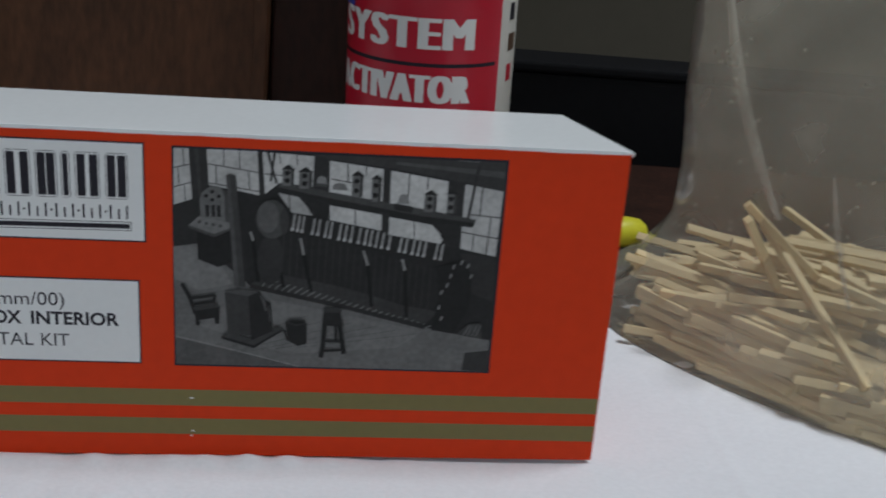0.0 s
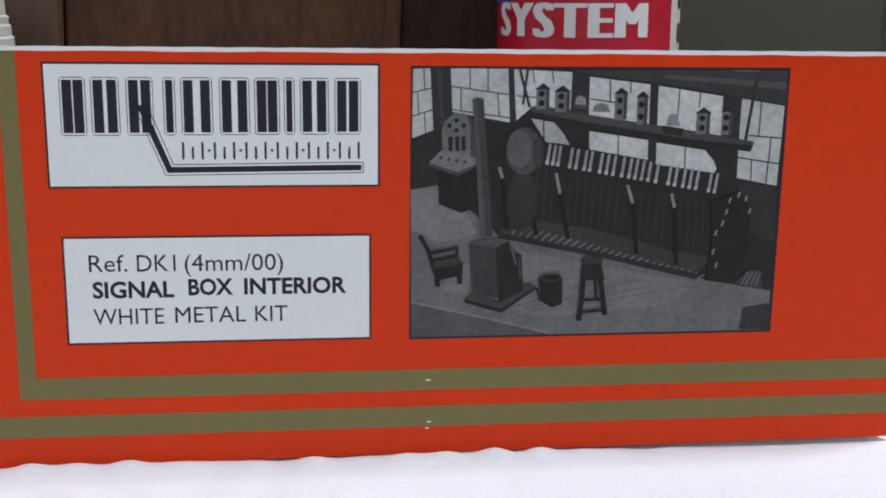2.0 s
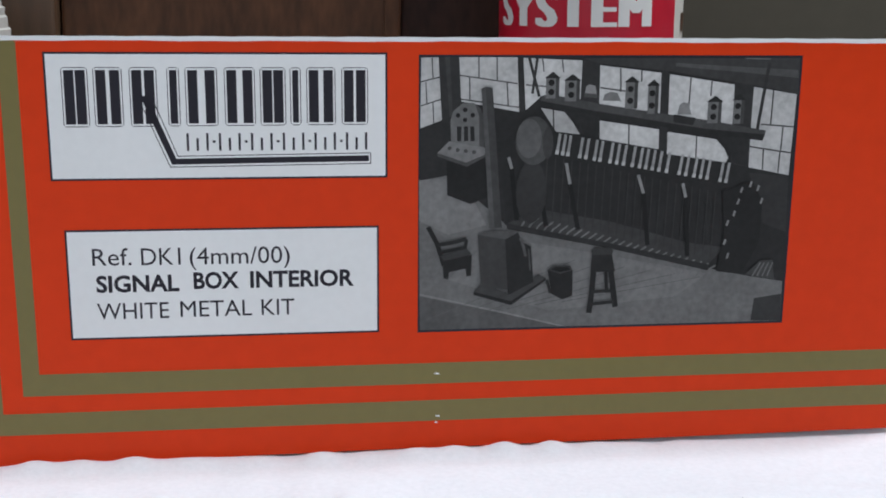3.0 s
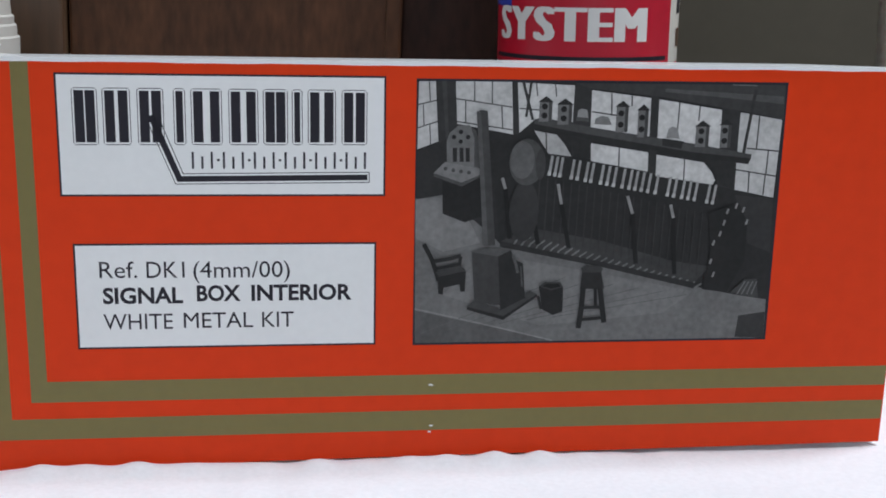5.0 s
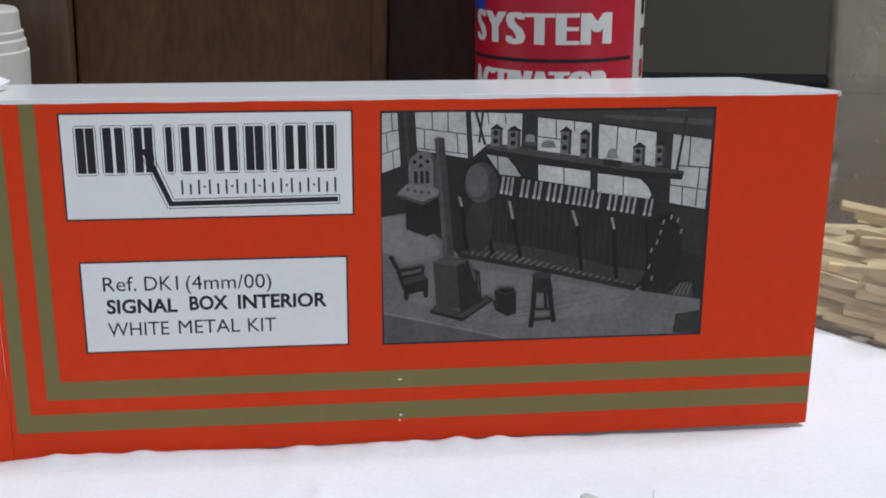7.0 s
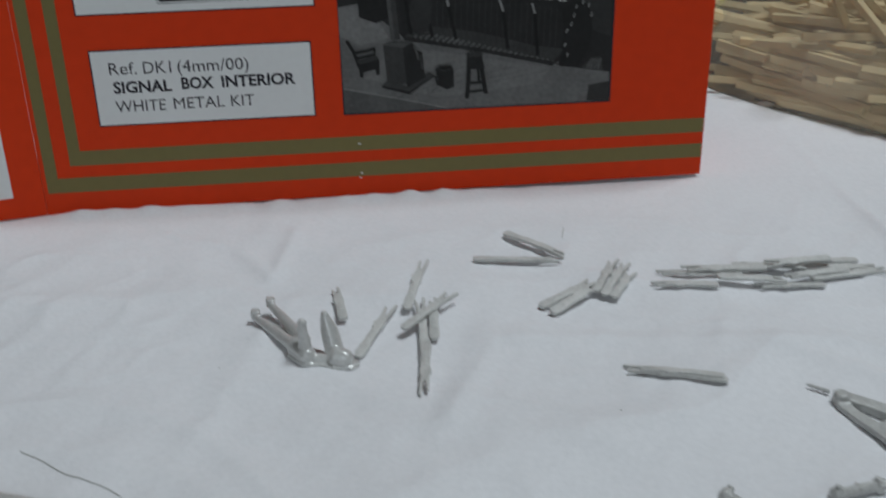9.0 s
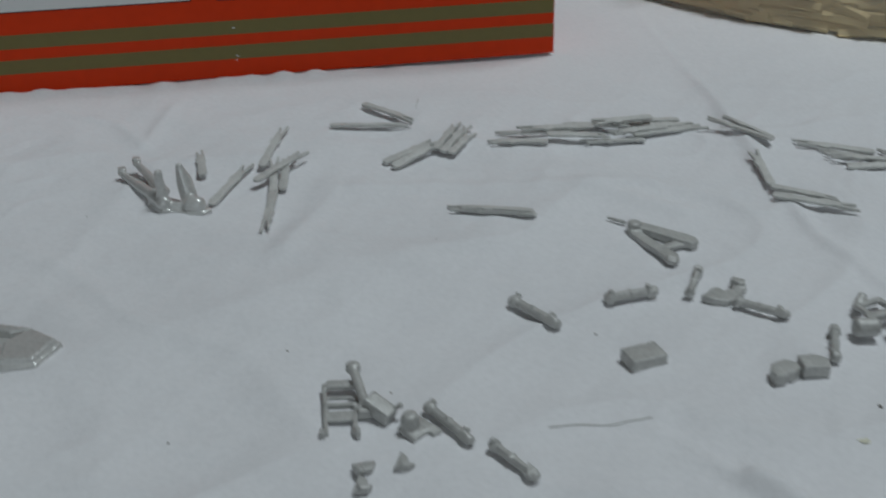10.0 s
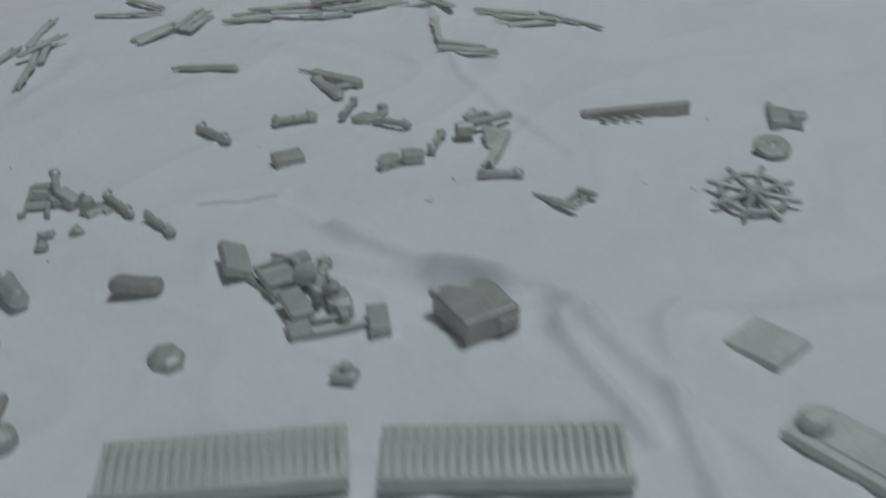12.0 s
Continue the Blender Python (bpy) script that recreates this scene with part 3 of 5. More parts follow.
shade(0.7, (58.1, 42.5), (66, 41.2), (65.6, 26.9), (57.9, 28.3))
stroke(0.15, 0.26, (61.7, 41.9), (61.6, 35.8))
stroke(0.15, 0.26, (59.8, 36), (65.9, 35.5))
stroke(0.15, 0.26, (57.9, 32.1), (65.7, 30.9))
stroke(0.15, 0.26, (63.9, 35.6), (63.8, 31.2))
stroke(0.15, 0.26, (63.7, 31.1), (63.6, 27.4))
stroke(0.15, 0.26, (60.6, 31.6), (60.7, 28))
# posts, beam and braces between the windows
shade(0.12, (2.9, 47.5), (6.2, 47.6), (6.9, 39.2), (3.6, 36.4))
shade(0.12, (16.3, 47.6), (17.3, 47.6), (17.8, 38.4), (16.9, 38.4))
shade(0.12, (27.5, 47.2), (30.4, 47.1), (30.9, 33.9), (27.4, 34.6))
shade(0.12, (41.4, 45.7), (42.8, 45.5), (43.1, 31.3), (41.6, 31.4))
shade(0.12, (54.6, 43.9), (58, 43.3), (58.1, 28.2), (54.7, 29.2))
shade(0.16, (4, 47.5), (4.8, 47.6), (5.4, 37.8), (4.9, 37.3))
shade(0.15, (27.5, 47.4), (66.1, 47.5), (66.3, 41.2), (58, 42.8), (42.8, 45.2), (30.4, 46.5))
shade(0.22, (43.9, 46.6), (65.9, 45.4), (66.1, 44), (57.2, 44.9), (43.9, 46))
stroke(0.3, 0.2, (56.2, 47.4), (60.8, 47.3))
stroke(0.13, 0.5, (18.3, 47.5), (20.2, 40.9))
stroke(0.13, 0.45, (19.7, 47.5), (19, 41.4))
stroke(0.12, 0.6, (60.6, 46.6), (59.2, 35))
shade(0.1, (-0.1, 35.3), (3.6, 36.8), (7, 38.4), (12.7, 36.2), (15.8, 35.3), (16.3, 18.7), (12.6, 20.9), (4.6, 27.5), (-0.1, 26.7))
shade(0.085, (12.7, 36.1), (23.4, 34.9), (30.7, 33.6), (43.1, 30.9), (54.2, 29.2), (65.6, 26.9), (66.1, 7.5), (52.2, 10.1), (15.1, 18.5))
shade(0.12, (58.3, 27.4), (65.6, 26.8), (65.9, 16.6), (61.5, 18.3))
# shelf with its brackets and block instruments
shade(0.1, (24.5, 38.5), (30.6, 37.6), (30.8, 34.1), (28.3, 34.1), (27.4, 36.3))
shade(0.1, (52, 34), (57.8, 33.4), (57.9, 28.5), (55.2, 29.3), (54.3, 31.7))
shade(0.19, (20.4, 41), (21.9, 41.3), (31.7, 39.5), (51.1, 36.6), (60.8, 34.9), (60.7, 34.2), (49.5, 35.3), (29.7, 38.5), (20.5, 40.2))
shade(0.09, (20.5, 40.2), (29.7, 38.5), (49.5, 35.3), (60.7, 34.2), (60.3, 33.1), (49.5, 34.4), (29.7, 37.7), (20.5, 39.5))
instrument(21.3, 23.6, 40.6, 44.9)
instrument(24.6, 27.2, 40.1, 44.5)
instrument(35.2, 37.4, 38.8, 44.2)
instrument(39.2, 41.1, 37.9, 43.6)
instrument(50, 52.5, 36.2, 40.8)
instrument(54.6, 56.6, 36.1, 41.1)
shade(0.44, (28.3, 42.7), (28.9, 43), (29.9, 42.7), (30.3, 40.7), (28, 40.9))
shade(0.2, (28, 41.5), (30.2, 41.3), (30.4, 40.6), (28, 40.8))
shade(0.36, (31.5, 41.2), (32.5, 41.7), (33.8, 41.5), (34.5, 40.1), (31.3, 40.2))
shade(0.44, (44.9, 39.4), (45.6, 39.9), (46.6, 39.6), (47.1, 37.7), (44.6, 37.8))
shade(0.1, (43.9, 37.8), (47.9, 37.2), (47.5, 35.9), (44, 36.4))
# arched cupboard at the end of the room
shade(0.33, (5.2, 31.5), (5, 37), (5.5, 38.5), (7, 39.8), (8.9, 39.9), (10.2, 38.9), (10.8, 37.2), (10.9, 32.3))
shade(0.2, (9.2, 39.7), (10.2, 38.9), (10.8, 37.2), (10.9, 32.3), (10, 32.6), (9.9, 37.6))
shade(0.09, (6.1, 35.9), (6.9, 35.9), (6.9, 33.4), (6.2, 33.4))
shade(0.09, (7.3, 35.9), (8, 35.9), (8.1, 33.4), (7.4, 33.4))
shade(0.09, (8.4, 35.9), (9.1, 35.9), (9.2, 33.4), (8.5, 33.4))
dot(0.07, 6.3, 37.8, 0.4)
dot(0.07, 7.5, 38.7, 0.4)
dot(0.07, 8.8, 37.8, 0.4)
dot(0.07, 7.5, 37, 0.4)
shade(0.38, (2.8, 31.4), (4.8, 33.4), (11.1, 32.2), (11.1, 31.1), (7.8, 29.7))
shade(0.2, (2.8, 31.4), (7.8, 29.7), (11.1, 31.1), (11.1, 30.6), (7.9, 29), (2.9, 30.8))
dot(0.2, 4.9, 32.2, 0.35)
dot(0.2, 6.3, 31.9, 0.35)
dot(0.2, 7.7, 31.7, 0.35)
dot(0.2, 9.1, 31.5, 0.35)
shade(0.07, (4.4, 30.1), (7.9, 29), (11.3, 30.8), (12.1, 23.8), (8.6, 22.5), (4.6, 24.1))
# lever frame: rear rank, pulled levers, ribbed floor plates
shade(0.15, (15.2, 19), (20.2, 21.5), (33.8, 19), (47.3, 15.1), (54.5, 14), (51.7, 10.7), (34, 14.9))
for k in range(27):
    x = 17.2 + 1.3 * k
    z = 17.6 - 0.272 * (x - 17.2)
    stroke(0.34, 0.3, (x, z), (x + 0.9, z + 1.6), (x + 2.2, z + 2.6 - 0.01 * k))
shade(0.1, (15.1, 19), (33.9, 15.1), (51.9, 10.9), (51.8, 9.8), (34, 14.1), (15.1, 18))
for k in range(24):
    x = 19.0 + 1.45 * k
    stroke(0.13, 0.22, (x, 31.6 - 0.225 * (x - 19)), (x - 0.3, 20.5 - 0.25 * (x - 19)))
for x in (24, 25, 25.9, 28, 29.1, 30.6, 31.6, 33.4, 34.6, 35.8, 37.4, 38.7, 39.8, 41, 42.2, 43.6, 45.9, 47.1, 48.6, 49.8, 51, 53.4, 54.5):
    z = 34.6 - 0.1738 * (x - 24)
    stroke(0.52, 0.5, (x - 0.45, z - 3.4), (x, z))
    stroke(0.66, 0.62, (x - 0.5, z - 3.6), (x - 0.4, z - 2.9))
stroke(0.05, 0.8, (15.7, 28.6), (16.8, 19.5))
stroke(0.46, 0.55, (15.1, 30.6), (15.7, 28.6))
stroke(0.05, 0.8, (20.3, 27.1), (22, 18.4))
stroke(0.46, 0.55, (19.6, 30.6), (20.3, 27.1))
stroke(0.05, 0.8, (26, 25.8), (27.7, 17.7))
stroke(0.46, 0.55, (25.2, 29.5), (26, 25.8))
stroke(0.05, 0.8, (39.2, 24), (40.4, 14.7))
stroke(0.46, 0.55, (38.1, 27.3), (39.2, 24))
stroke(0.05, 0.8, (46.9, 23.2), (47.8, 12.6))
stroke(0.46, 0.55, (46.2, 25.7), (46.9, 23.2))
# plain pale shape standing at the frame, and the timber post
shade(0.12, *[(19.2 + 2.7 * math.cos(a * 0.3927), 24.5 + 5.6 * math.sin(a * 0.3927)) for a in range(16)])
shade(0.20, *[(19.4 + 3.2 * math.cos(a * 0.3142), 33.4 + 4.2 * math.sin(a * 0.3142)) for a in range(20)])
shade(0.27, *[(18.6 + 2.2 * math.cos(a * 0.3142), 33.8 + 3.4 * math.sin(a * 0.3142)) for a in range(20)])
shade(0.16, *[(21.9 + 0.9 * math.cos(a * 0.3927), 33.0 + 2.8 * math.sin(a * 0.3927)) for a in range(16)])
shade(0.17, (10.2, 42.3), (11, 42.6), (12.1, 42.4), (14.2, 18.3), (12, 18.2))
shade(0.23, (10.2, 42.3), (10.9, 42.5), (12.9, 18.3), (12, 18.2))
# wheel and rack at the far end
shade(0.075, (53.5, 24.1), (58.9, 26.1), (61, 22.4), (61, 15), (58, 9), (53.3, 9.7), (54.3, 16.7))
for x, z in ((57, 24.4), (58.6, 25.4), (60, 24.7), (60.8, 22.4), (56.5, 22.3), (54.8, 18.5), (54.5, 15), (55.2, 12.5), (55.9, 20.2)):
    stroke(0.42, 0.4, (x - 0.1, z - 0.5), (x + 0.2, z + 0.5))
shade(0.16, (58.8, 9), (61.3, 11.5), (63.7, 11.6), (64.3, 7.9))
stroke(0.3, 0.25, (60.1, 8.6), (61.5, 11.1))
stroke(0.3, 0.25, (61, 8.6), (62.2, 11.1))
stroke(0.3, 0.25, (62, 8.6), (63, 11.1))
stroke(0.3, 0.25, (62.9, 8.6), (63.8, 11.1))
# armchair, stove, coal bucket and stool on the floor
stroke(0.08, 0.8, (1.3, 18.6), (2.9, 15.6), (4.1, 11.8))
stroke(0.09, 0.7, (3, 15.4), (5.7, 15.8), (8, 16.4))
stroke(0.09, 0.6, (8, 16.3), (7.8, 14.7))
shade(0.15, (3.5, 13.5), (8, 14.7), (9, 13.7), (4.5, 12))
shade(0.07, (3.9, 12.5), (9, 13.6), (8.9, 9.8), (8.1, 9.7), (7.9, 11.1), (5, 10.5), (4.9, 9.2), (4.1, 9.4))
stroke(0.08, 0.6, (3.7, 14.1), (8, 14.9))
shade(0.16, (9.4, 6.9), (10.7, 8.2), (15.4, 6.5), (20.8, 9.8), (22.2, 9.1), (16.1, 5))
shade(0.07, (9.4, 6.9), (16.1, 5), (22.2, 9.1), (22.2, 8.6), (16.1, 4.3), (9.4, 6.3))
shade(0.15, (10, 17.1), (14.8, 16.2), (15.5, 7.1), (10.7, 7.6))
shade(0.08, (14.8, 16.2), (17.1, 17.4), (17.7, 15.7), (19.4, 14.9), (20, 8.4), (15.5, 6.1))
shade(0.22, (10, 17.1), (12.7, 17.9), (17.1, 17.4), (14.8, 16.2))
stroke(0.24, 0.5, (17.5, 16.4), (18.1, 14.8), (18.5, 13.1))
stroke(0.2, 0.3, (19, 14.4), (19.4, 10.5))
shade(0.07, (22.5, 10.6), (23.6, 11.4), (26.5, 11.3), (27, 10.4), (27.1, 5.8), (25.3, 5.1), (23.3, 6.2))
shade(0.16, (22.5, 10.6), (23.6, 11.4), (26.5, 11.3), (27, 10.4), (24.8, 9.8))
shade(0.04, (23.1, 10.6), (23.9, 11.1), (26.2, 11), (26.6, 10.5), (24.8, 10.1))
stroke(0.1, 0.5, (22.4, 8.8), (23.1, 6.3))
shade(0.14, (30.2, 14), (31.2, 14.5), (33.6, 14.4), (34.3, 13.8), (34, 13.1), (30.4, 13.1))
shade(0.08, (30.4, 13.1), (34, 13.1), (34.7, 10), (30.2, 10))
stroke(0.07, 1, (30.8, 10.3), (30.6, 6.2), (30.2, 2.5))
stroke(0.07, 1, (33.9, 10.3), (34.5, 6.6), (35, 3.5))
stroke(0.07, 0.6, (33, 10.3), (33.3, 6.2))
stroke(0.09, 0.6, (30.5, 6.4), (34.5, 6.5))
stroke(0.08, 0.6, (30.3, 4.1), (34.9, 4.5))
part("printed_photo", Picture.bm, Picture.mats, front, "black and white printed photograph of a signal cabin inside")

# ---- behind the box ----
cabinet = empty("wooden_cabinet", at(-120, 380, -2), "dark brown stained wooden cabinet behind the box", "cabinet")
bm = bmesh.new()
block(bm, 8, 106, -24, 60, 0, 420, bevel=1.0)
part("door", bm, WOOD, cabinet, "dark stained wooden door with upright grain")
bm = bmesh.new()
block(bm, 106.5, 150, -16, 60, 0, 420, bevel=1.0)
part("side_board", bm, WOOD_DARK, cabinet, "side board with shade in its wood colour")
bm = bmesh.new()
block(bm, -150, 7.5, -30, 60, 0, 420, bevel=1.0)
part("frame_post", bm, WOOD_PALE, cabinet, "paler tan wooden trim")
bm = bmesh.new()
block(bm, 101, 105.4, -24.6, -20, 0, 419, bevel=0.4)
part("edge_strip", bm, WOOD, cabinet, "worn paler edge strip")

# black case behind
case = empty("black_case", at(130, 457, 0), "low black plastic case standing behind the box", "case")
bm = bmesh.new()
block(bm, -75, 130, -36, -14, -1, 40, bevel=2)
part("body", bm, BLACK, case)
bm = bmesh.new()
block(bm, -76, 131, -37, -13, 40.4, 44.6, bevel=1.2)
part("lid", bm, BLACK, case)

# thin board lying in front of the case
bm = bmesh.new()
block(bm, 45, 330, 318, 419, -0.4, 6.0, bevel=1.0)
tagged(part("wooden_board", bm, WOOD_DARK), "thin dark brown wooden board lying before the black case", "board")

# yellow handled tool
tool = empty("hand_tool", at(97, 302, 19, 0, 90, 15), "small tool with a rounded yellow plastic handle", "tool")
bm = bmesh.new()
lathe(bm, [(1, -9), (3.4, -8.5), (4.4, -6), (4.8, 2), (4, 6), (2.4, 8), (1, 8.6)], 18)
part("handle", bm, YELLOW, tool, smooth=True)
bm = bmesh.new()
lathe(bm, [(1.6, -70), (1.6, -9)], 10)
part("shaft", bm, STEEL, tool, smooth=True)
bm = bmesh.new()
block(bm, 60, 140, 294, 316, ground(90, 310), 15.0, bevel=3)
tagged(part("grey_block", bm, WALL), "small dull grey block under the yellow tool", "block")


# ---- aerosol can ----
CAN_R = 25.2
can = empty("aerosol_can", at(38.4, 325, 0, 0, -2.0, 0), "red and white aerosol can with white lettering", "can")


def wrap(bm, r):
    """Bends a flat x-z drawing, centred on x = 0, round the can."""
    for v in bm.verts:
        a = v.co.x / CAN_R
        v.co = (math.sin(a) * r, -math.cos(a) * r, v.co.z)
    return bm


def curved(bm, a0, a1, z0, z1, r, n=28):
    rows = [[bm.verts.new((math.sin(a0 + (a1 - a0) * k / n) * r, -math.cos(a0 + (a1 - a0) * k / n) * r, z)) for k in range(n + 1)] for z in (z0, z1)]
    for k in range(n):
        bm.faces.new((rows[0][k], rows[0][k + 1], rows[1][k + 1], rows[1][k]))


bm = bmesh.new()
lathe(bm, [(21, 0), (24.6, 0.3), (CAN_R, 2), (CAN_R, 148), (22.5, 152), (18, 158), (15, 160)], 64)
part("body", bm, PLASTIC, can, smooth=True)
bm = bmesh.new()
lathe(bm, [(15.5, 158), (18.5, 160), (18.5, 178), (17, 180)], 40)
part("cap", bm, RED, can, smooth=True)
bm = bmesh.new()
lathe(bm, [(CAN_R + 0.3, 0.1), (CAN_R + 0.5, 0.6), (CAN_R + 0.3, 1.6)], 64)
part("rim", bm, STEEL, can, smooth=True)
bm = bmesh.new()
curved(bm, radians(-120), radians(47), 8, 118, CAN_R + 0.05, 60)
label_red = part("red_label", bm, RED, can, "glossy red printed label", smooth=True)
bm = bmesh.new()
curved(bm, radians(-88), radians(43), 65.8, 66.9, CAN_R + 0.10, 40)
part("black_line", bm, INK, label_red, smooth=True)
bm = bmesh.new()
curved(bm, radians(-120), radians(-68), 79.5, 112, CAN_R + 0.10, 20)
part("blue_patch", bm, BLUE, label_red, "blue printed patch", smooth=True)
for text, x0, w, z, h in (("MITRE", -34.6, 44.4, 85.4, 8.8), ("SYSTEM", -35.8, 46.6, 70.9, 8.8), ("ACTIVATOR", -37.4, 47.8, 55.5, 8.0)):
    # heavy letters: the thin ones overlaid a little to the side of one another
    heavy = bmesh.new()
    for j, dx in enumerate((-0.9, -0.6, -0.3, 0, 0.3, 0.6, 0.9)):
        bm = words(text, h, w - 1.8, 0.0, 1.14)
        bmesh.ops.triangulate(bm, faces=bm.faces)
        for cut in range(1, int(w / 1.6) + 1):
            bmesh.ops.bisect_plane(bm, geom=bm.verts[:] + bm.edges[:] + bm.faces[:], dist=1e-5, plane_co=(cut * 1.6, 0, 0), plane_no=(1, 0, 0))
        bm.transform(Matrix.Translation((x0 + 0.75 + dx, 0, z)) @ UPRIGHT)
        wrap(bm, CAN_R + 0.14 + 0.01 * j)
        tmp = bpy.data.meshes.new("letters")
        bm.to_mesh(tmp)
        bm.free()
        heavy.from_mesh(tmp)
        bpy.data.meshes.remove(tmp)
    part("lettering", heavy, CAN_WHITE, label_red)
for k in range(5):
    bm = bmesh.new()
    curved(bm, radians(58), radians(66 + 4 * (k % 2)), 60 + k * 9, 65 + k * 9, CAN_R + 0.08, 6)
    part("small_print", bm, (RED, WOOD_PALE, INK)[k % 3], can, "tiny unreadable printed bars")

# ---- ribbed white bottle ----
bottle = empty("plastic_bottle", at(-135.5, 312, -3), "off-white plastic bottle with a stepped ribbed cap", "bottle")
bm = bmesh.new()
lathe(bm, [(17, 0), (18, 1), (18, 50), (16, 55), (14, 58)], 40)
part("body", bm, PLASTIC, bottle, smooth=True)
bm = bmesh.new()
lathe(bm, [(13, 57), (19, 58), (19.2, 68.5), (18.6, 69), (18.5, 71.5), (17.9, 72), (18, 73.8), (17.3, 74.2), (17.0, 79.2), (16.2, 80), (8, 80.2), (0.5, 80.2)], 40)
part("cap", bm, PLASTIC, bottle, smooth=True)


# ---- bag of wooden sticks ----
BAG_C, BAG_TURN, BAG_A, BAG_B = (163, 248), -38.5, 90.0, 44.5
bag_m = at(BAG_C[0], BAG_C[1], 0.4, 0, 0, BAG_TURN)
bag = empty("plastic_bag", bag_m, "clear crinkled plastic bag holding pale wooden sticks", "bag")


def bag_film():
    bm = bmesh.new()
    n = 72
    levels = [(0.2, 0.93, 0.90), (1.5, 0.99, 0.98), (7, 1.02, 1.02), (12, 0.97, 0.99), (18, 0.87, 0.95), (26, 0.81, 0.90), (34, 0.77, 0.86), (48, 0.775, 0.82), (64, 0.80, 0.77), (84, 0.84, 0.70), (106, 0.87, 0.58), (130, 0.87, 0.42), (150, 0.87, 0.15)]
    rings = []
    for z, a, b in levels:
        ring = []
        for k in range(n):
            t = 2 * math.pi * k / n
            c, s = math.cos(t), math.sin(t)
            w = 1 + 0.035 * noise.noise(Vector((c * 2, s * 2, z / 26))) * min(1, z / 10) + 0.02 * noise.noise(Vector((c * 7, s * 7, z / 60))) * min(1, z / 12)
            ring.append(bm.verts.new((BAG_A * a * math.copysign(abs(c) ** 0.85, c) * w, BAG_B * b * math.copysign(abs(s) ** 0.85, s) * w + z * 0.10, z)))
        rings.append(ring)
    for p, q in zip(rings, rings[1:]):
        for k in range(n):
            bm.faces.new((p[k], p[(k + 1) % n], q[(k + 1) % n], q[k]))
    bm.faces.new(rings[0][::-1])
    ob = part("film", bm, FILM, bag, smooth=True)
    ob.visible_shadow = False
    return ob


bag_film()
# sharp white creases down the film; the short narrow ones stand in for glints
def crease(start, end, bow, width, z_wave=0.0):
    """A folded ridge of film, flattened against the bag, from start to end in the bag's own frame."""
    bm = bmesh.new()
    n = 14
    a, b = Vector(start), Vector(end)
    rows = []
    for k in range(n + 1):
        t = k / n
        p = a.lerp(b, t) + Vector((bow * math.sin(math.pi * t), -1.2, 0))
        w = width * (0.35 + 0.65 * math.sin(math.pi * min(1, 0.1 + 0.9 * t))) * (1 + z_wave * math.sin(k * 2.3))
        rows.append([bm.verts.new(p + Vector((c * w, -d * 0.5 * w, 0))) for c, d in ((-1, 0), (-0.5, 0.5), (0, 0.75), (0.5, 0.5), (1, 0), (0, -0.1))])
    for p, q in zip(rows, rows[1:]):
        for k in range(6):
            bm.faces.new((p[k], p[(k + 1) % 6], q[(k + 1) % 6], q[k]))
    bm.faces.new(rows[0][::-1])
    bm.faces.new(rows[-1])
    ob = part("crease", bm, FILM, bag, "whitish ridge on the plastic film for creases and glints", smooth=True)
    ob.visible_shadow = False


crease((-30, -33.0, 47), (-57, -24, 104), -3.0, 1.7)
crease((-7.8, -36.5, 31), (-18.4, -35, 62), -1.0, 0.8, 0.5)
crease((16, -37.0, 30), (6, -34, 70), 1.5, 0.7, 0.4)


def stick_mesh():
    bm = bmesh.new()
    block(bm, -26, 26, -1.1, 1.1, -1.0, 1.0, bevel=0.25)
    lumpy(bm, 0.12, 6, 3)
    return bm


first = None
rng = random.Random(7)
for k in range(204):
    # a heap: a broad dome, its sticks mostly along the bag
    while True:
        u, v = rng.uniform(-1, 1), rng.uniform(-1, 1)
        if u * u + v * v < 1:
            break
    u, v = u * (BAG_A - 31) + 4, v * (BAG_B - 8)
    dome = 1 - (1.35 if u < 0 else 0.75) * (u / BAG_A) ** 2 - 0.75 * (v / BAG_B) ** 2
    level = rng.uniform(0.0, 1.0) ** (0.7 if v > 0 else 1.0)
    z = 2.0 + level * 32 * max(dome, 0.05)
    side = min(1, abs(v) / (BAG_B - 5))
    turn = rng.gauss(0, 6 + 16 * (1 - side))
    steep = rng.gauss(0, 7) * min(1, z / 12)
    rise = 25 * abs(math.sin(radians(steep)))
    m = bag_m @ at(u, v, max(z, 1.6 + rise), rng.uniform(0, 90), steep, turn)
    if first is None:
        first = tagged(part("wooden_stick", stick_mesh(), STICK), "pale square wooden stick heaped in the bag", "stick", "sticks in the bag")
        first.matrix_basis = m
    else:
        copy_thing(first, m)
for k in range(90):
    # the rows that press against the film along the front
    u = rng.uniform(-46, 62)
    rim = -BAG_B * math.sqrt(1 - (u / (BAG_A * 1.02)) ** 2)
    z = rng.uniform(1.8, 17)
    lean = math.degrees(math.atan(u / BAG_A * BAG_B / BAG_A * 1.1))
    copy_thing(first, bag_m @ at(u * 0.9, rim * 0.96 + rng.uniform(2.5, 5.5) + z * 0.3, z, rng.uniform(0, 90), rng.gauss(0, 2.5), lean + rng.gauss(0, 4)))
for u, v, z, rx, steep, turn in ((-30, -24, 27, 20, 50, 70), (-24, -18, 31, 10, 40, 40), (-18, -30, 27, 0, 30, -30), (8, -30, 30, 0, 12, 10), (-34, -12, 24, 0, -16, -12), (30, -28, 27, 0, 10, -14)):
    copy_thing(first, bag_m @ at(u, v, z, rx, steep, turn))

